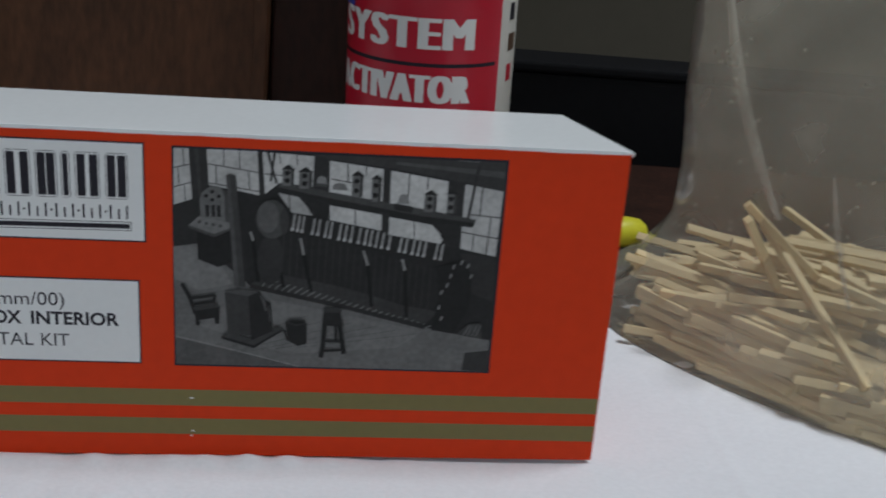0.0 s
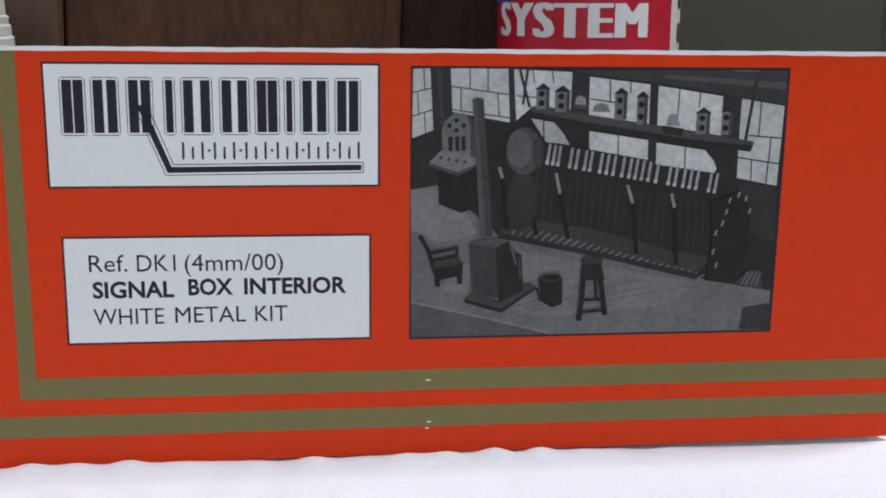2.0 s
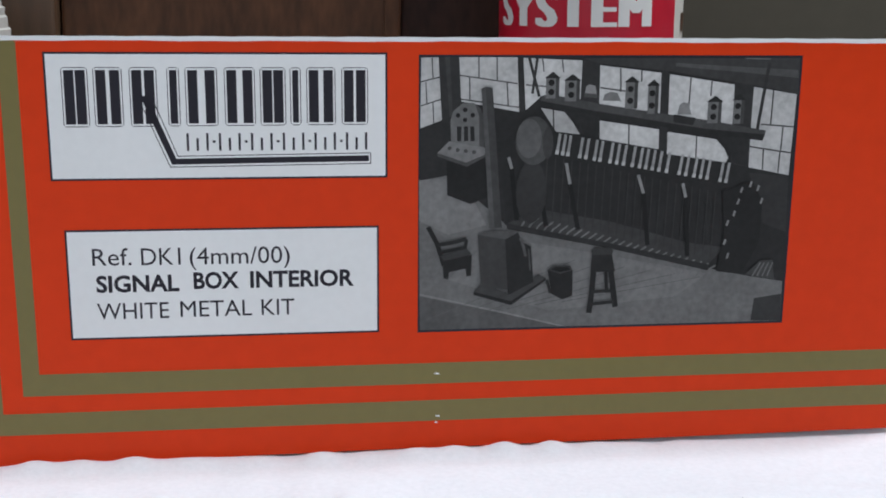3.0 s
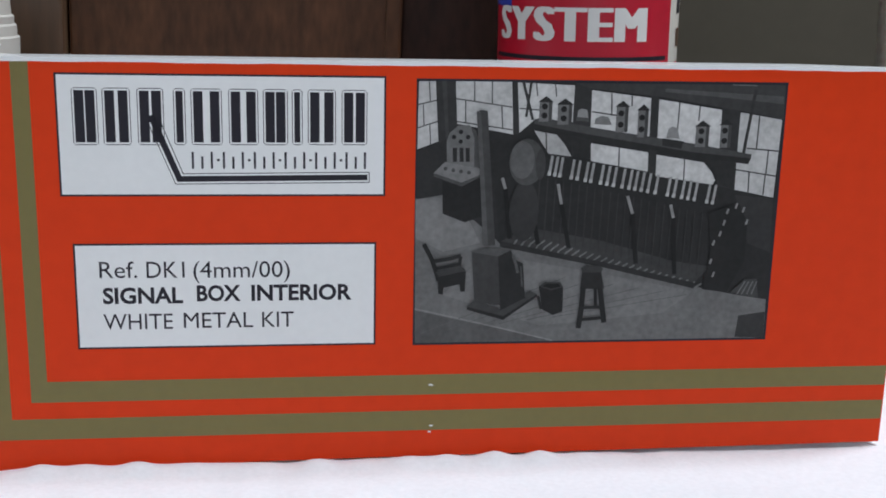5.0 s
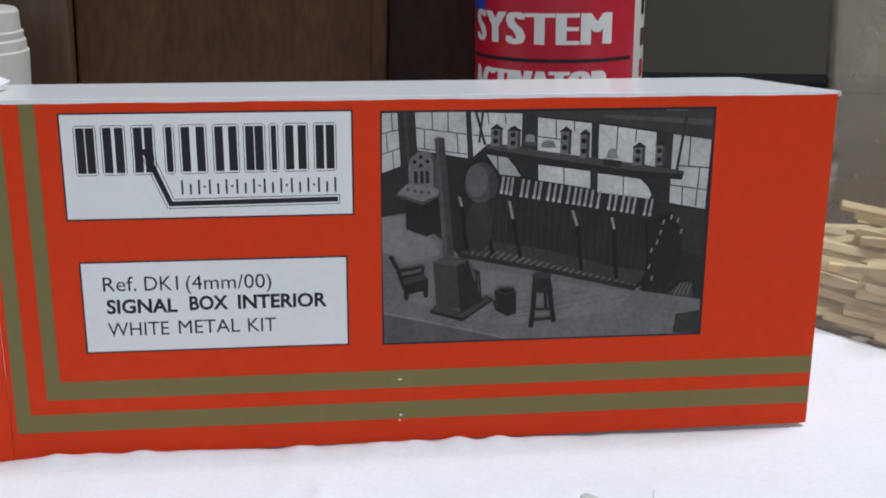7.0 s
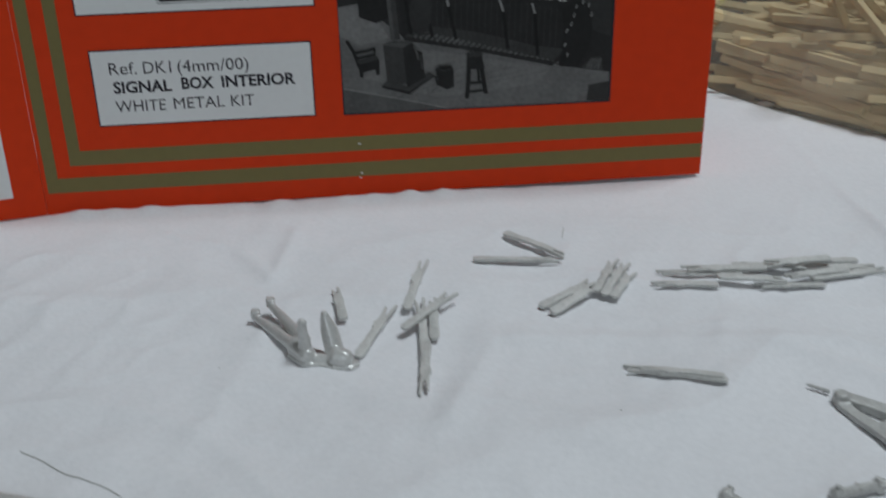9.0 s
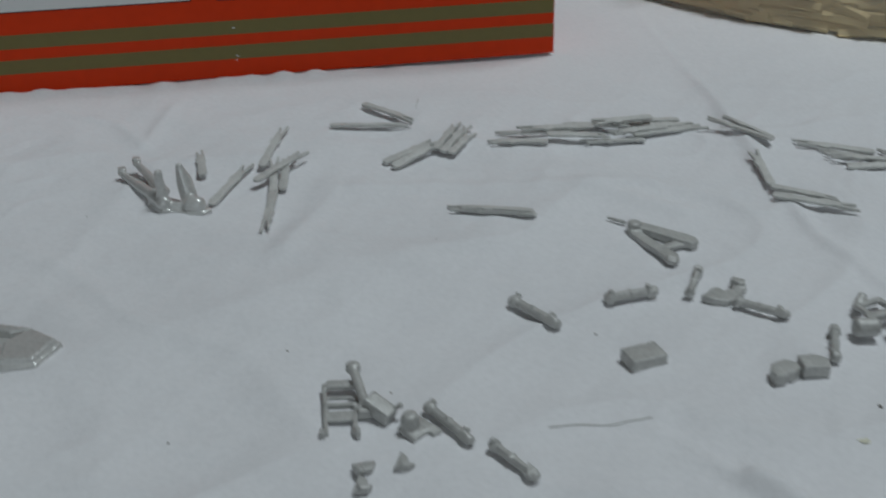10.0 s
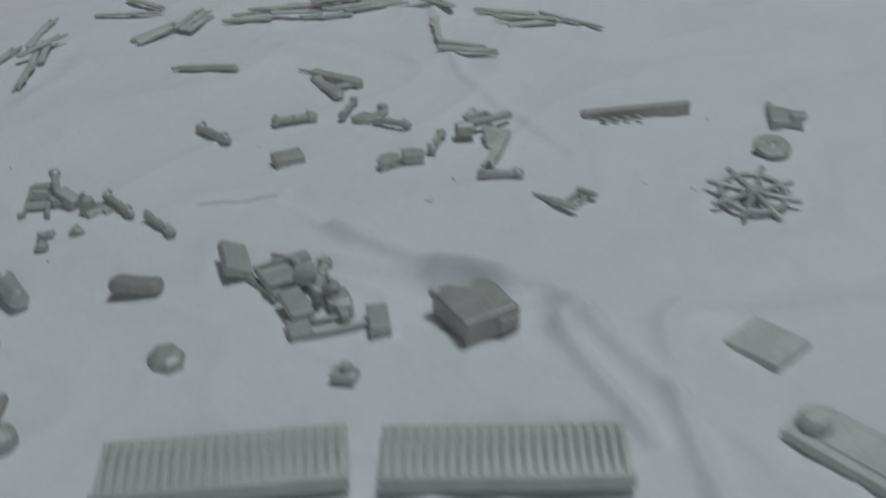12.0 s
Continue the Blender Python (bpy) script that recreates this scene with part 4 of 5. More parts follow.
# ---- white metal castings strewn on the cloth ----
def aim(p, q):
    """The pose of a casting whose x axis runs from p to q."""
    p, q = Vector(p), Vector(q)
    d = q - p
    turn = d.to_track_quat("X", "Z").to_matrix().to_4x4()
    return Matrix.Translation(p * MM) @ turn


def tube(bm, p, q, r0, r1, n=12):
    """A rounded limb from p to q."""
    d = Vector(q) - Vector(p)
    m = Matrix.Translation(p) @ d.to_track_quat("Z", "Y").to_matrix().to_4x4()
    return lathe(bm, [(r0 * 0.35, -r0 * 0.7), (r0 * 0.8, -r0 * 0.4), (r0, 0), (r1, d.length), (r1 * 0.8, d.length + r1 * 0.4), (r1 * 0.35, d.length + r1 * 0.7)], n, m)


UNEVEN = bpy.data.textures.new("uneven_cast", "CLOUDS")
UNEVEN.noise_scale, UNEVEN.noise_depth = 0.0019, 2


def molten(ob, voxel=0.22, strength=0.17):
    """Runs the pieces of a casting into one another and makes its skin uneven."""
    mod = ob.modifiers.new("fuse", "REMESH")
    mod.mode, mod.voxel_size, mod.use_smooth_shade = "VOXEL", voxel * MM, True
    mod = ob.modifiers.new("skin", "DISPLACE")
    mod.texture, mod.texture_coords, mod.strength, mod.mid_level = UNEVEN, "LOCAL", strength * MM, 0.5
    return ob


def casting(name, bm, x, y, label, category="casting", group="", turn=0.0, lift=0.0, rx=0.0, ry=0.0, mat=None, rough=0.10, seed=1.0, size=1.0, fuse=0.22):
    lumpy(bm, rough, 2.2, seed)
    bm.transform(Matrix.Scale(size, 4))
    ob = part(name, bm, mat or METAL, smooth=True)
    bed = (2 * ground(x, y) + sum(ground(x + dx, y + dy) for dx, dy in ((4, 0), (-4, 0), (0, 4), (0, -4)))) / 6
    ob.matrix_basis = at(x, y, bed + lift, rx, ry, turn)
    if fuse:
        molten(ob, fuse)
    return tagged(ob, label, category, group)


# signal levers: a flat blade with a forked end
LEVER_LABEL = "small grey cast metal lever with a forked end"


def lever_shape(seed, spread, bend):
    bm = bmesh.new()
    o = [(0, -0.6), (0.4, -1.0), (1.2, -1.25), (3.4, -1.25), (5.0, -1.05), (9.6, -1.0), (10.2, -1.2), (12.0, -1.2), (12.8, -0.95), (13.6, -1.0), (15, -1.05 - spread * 0.3), (18.8, -0.95 - spread), (19.1, -0.6 - spread), (18.8, -0.3 - spread),
         (15.4, -0.3), (14.2, 0), (15.4, 0.3), (17.6, 0.3 + spread), (17.9, 0.6 + spread), (17.6, 0.95 + spread), (15, 1.05 + spread * 0.3), (13.6, 1.0), (12.6, 0.95), (11.8, 1.5), (10.6, 1.5), (9.8, 1.0), (5.0, 1.05), (3.4, 1.2), (1.2, 1.2), (0.4, 1.0), (0, 0.6)]
    slab(bm, o, -0.5, 0.5, bevel=0.18)
    block(bm, 4.4, 9.6, -0.5, 0.5, 0.45, 0.62, bevel=0.08)
    for v in bm.verts:
        v.co.y += bend * (v.co.x / 19) ** 2
        v.co.z += 0.35 * abs(bend) * math.sin(v.co.x / 6)
    lumpy(bm, 0.16, 2.0, seed)
    return bm


levers = []
for k, (spread, bend) in enumerate(((0.45, 0.3), (0.25, -0.5), (0.7, 0.1), (0.1, 0.8))):
    levers.append(tagged(part("lever", lever_shape(k + 2.0, spread, bend), METAL_PALE, smooth=True), LEVER_LABEL, "lever", "signal levers"))
    molten(levers[-1], 0.16, 0.16)
count = 0


def lever(x0, y0, x1, y1, lift=0.0, end=None, kind=None):
    """Lays a lever from its plain end to its fork."""
    global count
    z0, z1 = ground(x0, y0) + 0.75 + lift, ground(x1, y1) + 0.75 + (lift if end is None else end)
    rise = max(0.0, max(ground(x0 + (x1 - x0) * t, y0 + (y1 - y0) * t) + 0.6 - z0 - (z1 - z0) * t for t in (0.25, 0.5, 0.75)))
    m = aim((x0, y0, z0 + rise), (x1, y1, z1 + rise)) @ pose(0, 0, 0, random.uniform(-14, 14)) @ Matrix.Diagonal((math.hypot(x1 - x0, y1 - y0) / 19.0, 0.92, 0.85, 1))
    k = count if kind is None else kind
    if count < 4:
        levers[count].matrix_basis = m
    else:
        copy_thing(levers[k % 4], m)
    count += 1


lever(4.0, 158.8, 23.0, 156.1)
lever(13.0, 171.0, 25.0, 156.5, 0.3, 0.6)
lever(15.4, 137.0, 29.0, 145.3)
lever(17.2, 134.0, 29.4, 142.6, 0.2, 0.8)
lever(27.8, 140.6, 35.2, 153.0)
lever(29.4, 139.2, 37.4, 152.6, 0.5)
lever(31.2, 138.2, 39.2, 150.4, 0.1)
lever(55.0, 140.6, 37.0, 144.2)
lever(61.5, 144.6, 43.8, 149.4)
lever(57.0, 144.6, 76.0, 149.6)
lever(78.5, 139.4, 60.0, 140.2)
lever(55.0, 142.2, 73.9, 138.6, 1.1)
lever(74.0, 146.4, 93.5, 144.7)
lever(90.0, 149.2, 71.0, 147.6, 0.2)
lever(60.0, 147.4, 79.0, 144.6, 1.3)
lever(85.0, 143.0, 66.0, 142.0, 0.8)
lever(76.0, 141.6, 95.0, 143.2, 0.5)
lever(67.0, 144.6, 48.5, 147.4, 1.4)
lever(82.0, 146.2, 64.0, 145.0, 2.0)
lever(-26.0, 134.0, -26.9, 151.0)
lever(-23.7, 120.6, -15.4, 140.0)
lever(-12.8, 137.6, -7.4, 158.4, 0.8)
lever(-14.2, 128.4, -0.2, 143.3, 1.5)
lever(-8.2, 125.4, -5.9, 144.6, 0.4)
lever(-10.4, 121.5, -9.6, 141.0, 0.4)
lever(-10.0, 123.6, -11.7, 105.0, 1.0, 0.0)
lever(44.4, 102.8, 23.0, 113.0)
lever(44.0, 103.6, 24.6, 112.2, 0.4)
lever(105.6, 128.6, 95.6, 145.2, 1.0, 1.6)
lever(106.6, 130.0, 99.0, 145.6, 1.6, 2.0)
lever(98.6, 110.2, 100.4, 129.2)
lever(98.2, 109.6, 112.4, 96.4, 0.4)
lever(97.4, 106.0, 111.6, 94.4)
lever(129.2, 123.8, 112.3, 132.6)
lever(131.0, 118.8, 114.0, 128.8, 0.3)
lever(119.5, 117.5, 137.0, 116.6)
lever(144.8, 110.6, 129.8, 124.2, 0.3)
lever(133.5, 117.2, 116.5, 122.5, 0.9)
short = part("lever", lever_shape(9.0, 0.2, 0.2), METAL_PALE, smooth=True)
short.matrix_basis = aim((156.5, 172.0, ground(156, 172) + 0.7), (160.0, 160.0, ground(160, 160) + 0.7)) @ Matrix.Diagonal((0.68, 1, 1, 1))
tagged(short, "short grey cast metal lever lying alone", "lever", "signal levers")


# instrument posts: a square foot, a shaft with a rib, a moulded head
def post_shape(seed):
    bm = bmesh.new()
    side = Matrix.Rotation(radians(90), 4, "Y")
    # rounded foot with a collar
    lathe(bm, [(0.7, -0.6), (1.3, -0.3), (1.5, 0.3), (1.45, 1.0), (1.1, 1.4), (0.9, 1.7)], 14, side)
    block(bm, 0.0, 1.0, -0.5, 0.5, 1.3, 2.2, bevel=0.2)
    # shaft with a flat along its top and a rib half way
    lathe(bm, [(1.0, 1.2), (1.05, 4.0), (0.95, 9.8)], 12, side)
    block(bm, 1.6, 9.4, -0.45, 0.45, 0.6, 1.15, bevel=0.12)
    block(bm, 5.0, 5.7, -0.95, 0.95, 0.2, 1.25, bevel=0.12)
    # square head, its cap and the lug on it
    block(bm, 9.4, 11.2, -1.3, 1.3, -1.1, 1.0, bevel=0.2)
    lathe(bm, [(1.1, 11.0), (1.3, 11.4), (1.0, 12.0), (0.5, 12.3)], 12, side)
    block(bm, 9.3, 10.2, -0.8, 0.8, 0.9, 1.9, bevel=0.2)
    lumpy(bm, 0.14, 1.8, seed)
    return bm


posts = []
POSTS = [((34.0, 73.4), (40.8, 63.5)), ((51.5, 70.6), (62.0, 73.4)), ((75.4, 67.4), (82.8, 59.8)), ((67.6, 71.6), (72.6, 80.2)), ((14.4, 42.6), (20.4, 32.6)), ((23.2, 32.0), (29.4, 22.4)),
         ((85.0, 46.0), (89.6, 56.6)), ((92.8, 31.8), (103.6, 30.2)), ((54.4, -7.2), (57.6, 4.0))]
for k, (p, q) in enumerate(POSTS):
    lift = 1.2 + (1.8 if k == 8 else 0)
    m = aim((*p, ground(*p) + lift), (*q, ground(*q) + lift)) @ pose(0, 0, 0, (k * 47) % 90 - 45) @ Matrix.Diagonal((math.hypot(q[0] - p[0], q[1] - p[1]) / 12.3, 1.1 if k == 8 else 0.85, 1.1 if k == 8 else 0.85, 1))
    if k < 2:
        ob = tagged(part("instrument_post", post_shape(k + 4.0), METAL, smooth=True), "small cast metal post with a square foot and moulded head", "casting", "instrument posts")
        ob.matrix_basis = m
        molten(ob, 0.17, 0.24)
        posts.append(ob)
    else:
        copy_thing(posts[k % 2], m)


# lying model figure, one plain shape
bm = bmesh.new()
fx, fy = -32, 122.5
# hollow body in two lumps with a dip between, on a thin flange
tube(bm, (-1.2, -2.6, 1.7), (-3.8, 1.2, 2.0), 1.9, 2.1, 16)
tube(bm, (4.6, -3.4, 1.6), (6.6, -4.4, 1.7), 2.3, 1.9, 16)
tube(bm, (-1.0, -2.4, 1.0), (5.0, -3.6, 1.0), 1.2, 1.2, 12)
slab(bm, [(-5.6, -0.4), (-2.4, -4.2), (1.6, -5.0), (4.0, -6.2), (7.6, -6.4), (9.4, -4.8), (8.2, -2.6), (3.0, -0.6), (-2, 3.6), (-4.6, 3.4)], 0, 0.8, bevel=0.25)
# thin web between the two long limbs
slab(bm, [(-3.6, 0.0), (-8.4, 6.4), (-11.0, 11.0), (-9.6, 12.4), (-5.6, 8.6), (-1.6, 3.4)], 0.6, 1.5, bevel=0.3)
tube(bm, (-3.2, 0.2, 1.8), (-12.0, 12.4, 2.2), 1.5, 0.85)
block(bm, -13.4, -11.4, 12.4, 14.4, 1.8, 3.8, bevel=0.4)
tube(bm, (-1.8, 2.8, 2.0), (-8.8, 15.6, 3.2), 1.4, 0.9)
block(bm, -10.2, -8.2, 15.6, 17.6, 2.8, 4.8, bevel=0.4)
tube(bm, (-1.6, -1.8, 2.2), (-2.2, -1.2, 8.2), 1.5, 0.95)
tube(bm, (-2.2, -1.2, 8.4), (-2.0, -1.2, 9.0), 1.05, 0.95)
# broad leaf-shaped limb standing up
tube(bm, (4.2, -1.6, 2.2), (3.2, 0.4, 6.2), 2.0, 1.8)
tube(bm, (3.2, 0.4, 6.2), (2.4, 1.0, 9.4), 1.8, 0.8)
casting("metal_figurine", bm, fx, fy, "plain grey cast metal figurine lying with raised limbs", "figurine", seed=3.0, size=0.94, mat=METAL_SHINY)

# bracket with two arms
bm = bmesh.new()
slab(bm, [(-0.6, 2.2), (1.0, 2.6), (11.2, -5.8), (12.6, -7.2), (12.5, -9.2), (10.8, -9.8), (8.6, -8.2), (0.4, -0.6)], 0, 1.9, bevel=0.3)
slab(bm, [(-1.4, 0.8), (0.6, 0.4), (2.2, -4.6), (4.6, -9.4), (6.6, -13.0), (6.2, -15.4), (4.8, -16.4), (3.4, -15.4), (2.6, -12.0), (0.2, -6.4), (-1.4, -2.0)], 0, 1.3, bevel=0.3)
slab(bm, [(8.8, -6.6), (9.8, -8.8), (6.4, -9.6), (4.6, -10.6), (3.2, -8.6), (5.6, -7.6)], 0.1, 1.2, bevel=0.25)
tube(bm, (3.8, -14.2, 1.0), (5.2, -15.0, 1.0), 0.9, 0.9)
tube(bm, (-4.4, 6.0, 0.9), (-1.2, 3.2, 1.0), 0.4, 0.5, 8)
lathe(bm, [(1.7, 0), (1.7, 2.2), (1.3, 2.7)], 14, Matrix.Translation((0.2, 0.2, 0)))
casting("forked_bracket", bm, 63.8, 97.0, "cast metal bracket with two arms and a boss", "bracket", seed=5.0, size=0.9)

# seat shaped piece
bm = bmesh.new()
slab(bm, [(0.8, 1.0), (2.8, -0.8), (5.0, -1.7), (6.8, -1.2), (10.2, 2.2), (10.2, 4.0), (8.8, 4.4), (7.2, 2.4), (5.6, 2.0), (5.0, 3.4), (3.6, 3.2), (2.2, 1.8)], 0, 1.5, bevel=0.25)
slab(bm, [(8.6, 3.0), (10.0, 2.6), (10.4, 4.2), (8.4, 5.6), (7.6, 4.6)], 0.2, 2.3, bevel=0.25)
casting("seat_casting", bm, 68.8, 69.6, "small curved cast metal seat piece", seed=6.0)


def ingot(name, x, y, w, d, h, turn, label, seed, rx=0.0, ry=0.0, lift=0.0, taper=0.98, mat=None, bevel=0.22, size=1.0):
    bm = bmesh.new()
    made = block(bm, -w / 2, w / 2, -d / 2, d / 2, 0, h, bevel=bevel)
    for v in made:
        if v.co.z > h * 0.5:
            v.co.x *= taper
            v.co.y *= taper
    return casting(name, bm, x, y, label, turn=turn, rx=rx, ry=ry, lift=lift, seed=seed, mat=mat, size=size)


ingot("block_casting", 53.4, 53.0, 7.0, 4.8, 2.2, 14, "small rectangular grey cast metal block", 7.0)
bm = bmesh.new()
slab(bm, [(-2.8, -2.0), (-0.8, -2.2), (-0.4, -1.5), (0.8, -1.9), (2.4, -1.2), (2.7, 0.6), (1.0, 2.0), (-1.6, 1.6), (-2.9, -0.2)], 0, 2.4, bevel=0.22)
casting("chipped_block", bm, 75.2, 44.2, "small chipped cast metal block", turn=10, seed=8.0)
bm = bmesh.new()
slab(bm, [(-2.2, -1.9), (2.4, -2.0), (2.6, 0.8), (0.6, 2.0), (-2.6, 1.4)], 0, 2.5, bevel=0.22)
casting("chipped_block", bm, 80.6, 44.8, "small broken cast metal block beside its other half", turn=-6, seed=9.0)
# long D-section bar
bm = bmesh.new()
slab(bm, [(-2.0, 0), (2.0, 0), (2.1, 1.6), (1.2, 3.1), (-1.2, 3.1), (-2.1, 1.6)], -13, 13, m=Matrix.Rotation(radians(90), 4, "Y"))
for k in range(4):
    tube(bm, (-9 + k * 2.8, -1.6, 0.5), (-8 + k * 2.8, -2.4, 0.4), 0.7, 0.5, 8)
casting("long_bar", bm, 136.0, 55.4, "long heavy grey cast metal bar with flash along one edge", lift=0.7, turn=-2, seed=10.0, mat=METAL_DARK)

# small armchair
bm = bmesh.new()
for side in (-1, 1):
    block(bm, side * 2.9 - 0.42, side * 2.9 + 0.42, -7.6, 7.4, 0.2, 1.1, bevel=0.18, m=Matrix.Rotation(radians(-3 * side), 4, "Z"))
    block(bm, side * 3.2 - 0.5, side * 3.2 + 0.5, -8.4, -6.8, 0, 1.7, bevel=0.18)
block(bm, -2.8, 2.8, 5.6, 7.8, 0.4, 1.5, bevel=0.25)
block(bm, -2.6, 2.6, 2.6, 3.3, 0.3, 1.0, bevel=0.15)
block(bm, -2.9, 2.9, -0.2, 0.7, 0.4, 1.5, bevel=0.2)
block(bm, -2.7, 2.7, -3.8, -1.0, 0.2, 0.9, bevel=0.15)
casting("chair_frame", bm, 0.4, 45.0, "miniature cast metal chair frame lying flat", "chair casting", lift=0.5, turn=-4, seed=11.0, size=0.88)
bm = bmesh.new()
tube(bm, (1.6, 0.6, 1.2), (0.3, 8.6, 2.2), 0.9, 0.8)
lathe(bm, [(1.0, 0), (1.3, 0.4), (1.2, 1.5), (0.7, 1.8)], 12, Matrix.Translation((0.3, 9.2, 1.4)))
block(bm, 0.2, 3.2, -1.6, 0.4, -0.6, 1.4, bevel=0.4)
casting("rod_casting", bm, 2.7, 44.0, "grey cast metal rod with a rounded head", seed=12.0, lift=0.8)
bm = bmesh.new()
block(bm, -2.6, 2.6, -1.5, 1.5, 0, 2.6, bevel=0.2)
tube(bm, (2.2, 1.0, 2.4), (2.8, 1.4, 3.4), 0.35, 0.5, 8)
casting("block_casting", bm, 6.3, 43.4, "tilted cast metal block beside a chair frame", turn=-42, ry=16, lift=0.5, seed=13.0)
bm = bmesh.new()
block(bm, -2.4, 2.4, -2.0, 2.0, 0, 1.1, bevel=0.2)
lathe(bm, [(1.6, 1.0), (1.45, 3.0), (1.1, 3.6), (0.5, 3.7)], 14, Matrix.Translation((-0.8, 0.6, 0)))
block(bm, 0.8, 2.8, -3.2, -1.8, 0, 0.9, bevel=0.2)
casting("knobbed_block", bm, 12.0, 38.2, "small cast metal block with a round knob", turn=36, seed=14.0)
for x, y, turn, k in ((3.2, 30.2, 8, 0), (2.2, 26.8, 30, 1), (8.6, 30.6, -20, 2)):
    bm = bmesh.new()
    slab(bm, [(-1.9, 1.0), (1.9, 0.9 - k * 0.3), (1.1, -0.9), (-0.9, -1.0)], 0, 1.2, bevel=0.2)
    slab(bm, [(-1.8, 0.2), (-0.6, 0.3), (-0.4, -1.6 - 0.3 * k), (-1.4, -1.4)], 0.2, 1.7, bevel=0.2)
    casting("corner_piece", bm, x, y, "tiny three-cornered cast metal piece", group="corner pieces", turn=turn + 50 * k, rx=10 * k, seed=15.0 + k)

# instrument with a barrel and frame
bm = bmesh.new()
lathe(bm, [(1.4, 0), (1.8, 0.4), (1.8, 4.0), (1.4, 4.5)], 16, Matrix.Translation((-1, 0, 2.3)) @ Matrix.Rotation(radians(90), 4, "Y") @ Matrix.Rotation(radians(20), 4, "X"))
block(bm, 3, 14.5, 0.2, 2.0, 1.4, 3.0, bevel=0.3)
block(bm, 4.4, 5.6, 1.6, 6.2, 1.4, 2.4, bevel=0.25)
block(bm, 9.8, 11.0, 1.6, 5.6, 1.2, 2.2, bevel=0.25)
block(bm, 4.4, 11.0, 5.2, 6.4, 1.2, 2.2, bevel=0.25)
tube(bm, (6, 6.4, 1.4), (8, 7.6, 2.2), 0.9, 0.9)
casting("framed_instrument", bm, 92.8, 54.2, "cast metal instrument with a barrel and open frame", turn=18, seed=18.0)
ingot("block_casting", 99.6, 50.2, 3.6, 8.2, 1.9, -6, "flat rectangular cast metal plate beside the instrument", 19.0, rx=10)
bm = bmesh.new()
slab(bm, [(0, -1.1), (10, -1.2), (13, -0.8), (16.5, -1.5), (16.6, -0.7), (14, 0), (16.6, 0.7), (16.4, 1.5), (13, 0.8), (10, 1.2), (0, 1.0)], 0, 1.2, bevel=0.25)
casting("fork_casting", bm, 103.2, 51.0, "flat pale cast metal fork", turn=-116, seed=20.0, lift=1.2, size=1.1, mat=METAL_PALE)
bm = bmesh.new()
slab(bm, [(0, -0.4), (6, -1.0), (10.8, -0.8), (10.8, 0.7), (6, 0.8)], 0, 1.0, bevel=0.2)
casting("blade_casting", bm, 102.2, 22.8, "thin pale cast metal blade", turn=-49, seed=21.0)
bm = bmesh.new()
block(bm, 0, 5.4, -0.6, 0.6, 0, 1.0, bevel=0.2)
block(bm, 4.2, 5.4, -4.4, 0.4, 0.6, 1.8, bevel=0.2)
block(bm, 1.4, 6.6, -2.6, -1.6, 0, 0.9, bevel=0.2)
casting("angle_casting", bm, 108.4, 18.8, "small pale cast metal angle", turn=44, seed=22.0)

# buckets lying on their sides
def bucket(x0, y0, x1, y1, lift, seed):
    bm = bmesh.new()
    side = Matrix.Rotation(radians(90), 4, "Y")
    d = math.hypot(x1 - x0, y1 - y0)
    lathe(bm, [(1.2, -0.4), (2.1, 0), (2.35, 0.5), (2.6, d * 0.7), (2.75, d - 1.2), (2.95, d - 1.0), (2.95, d - 0.3), (2.6, d), (2.25, d - 0.3), (1.95, d - 2.4), (0.5, d - 2.5)], 22, side)
    block(bm, d - 2.2, d + 0.6, -0.9, 0.9, -2.9, -2.2, bevel=0.2)
    tube(bm, (d - 1.0, 1.4, 1.6), (d + 1.2, 1.6, 1.4), 0.7, 0.6, 8)
    lumpy(bm, 0.14, 2.6, seed)
    bm.transform(Matrix.Scale(0.84, 4))
    ob = molten(part("miniature_bucket", bm, METAL_SHINY, smooth=True))
    ob.matrix_basis = aim((x0, y0, ground(x0, y0) + 2.1 + lift), (x1, y1, ground(x1, y1) + 2.3 + lift))
    return tagged(ob, "shiny cast metal miniature bucket lying on its side", "bucket", "miniature buckets")


bucket(-6.4, 3.8, -7.0, 12.8, 0, 23.0)
bucket(1.4, 4.8, -3.4, 13.2, 0, 24.0)
bucket(-9.4, -3.6, -8.8, 5.4, 0.9, 25.0)
# round hood by the buckets, and the fork beside it
bm = bmesh.new()
lathe(bm, [(7.6, 0), (7.9, 0.6), (7.6, 2.2), (6.4, 4.0), (4.2, 5.0), (1.6, 5.4), (0.6, 5.4)], 30)
lathe(bm, [(2.6, 5.5), (3.0, 6.5), (3.0, 7.6), (2.6, 7.9), (2.6, 9.0), (1.8, 9.4)], 20, Matrix.Translation((0.6, 0, 2.0)) @ Matrix.Rotation(radians(-80), 4, "X"))
block(bm, -6.4, -4.4, 5.2, 8.0, 0, 2.6, bevel=0.4)
casting("hood_casting", bm, -12.4, -15.0, "large shiny round cast metal hood", seed=47.0, mat=METAL_SHINY)
bm = bmesh.new()
block(bm, 0, 8.0, -0.7, 0.7, 0, 1.5, bevel=0.25)
block(bm, 1.5, 8.2, -5.4, -4.0, 0, 1.5, bevel=0.25)
block(bm, 3.6, 4.8, -4.4, 0, 0.2, 1.0, bevel=0.2)
casting("double_fork", bm, -8.4, -3.8, "cast metal double fork beside the drum", turn=10, seed=48.0, size=0.86)
ingot("plate_casting", -2.2, -26.0, 8.0, 9.6, 1.6, -8, "dark flat square cast metal plate", 49.0, mat=METAL_DARK, taper=0.97)
bm = bmesh.new()
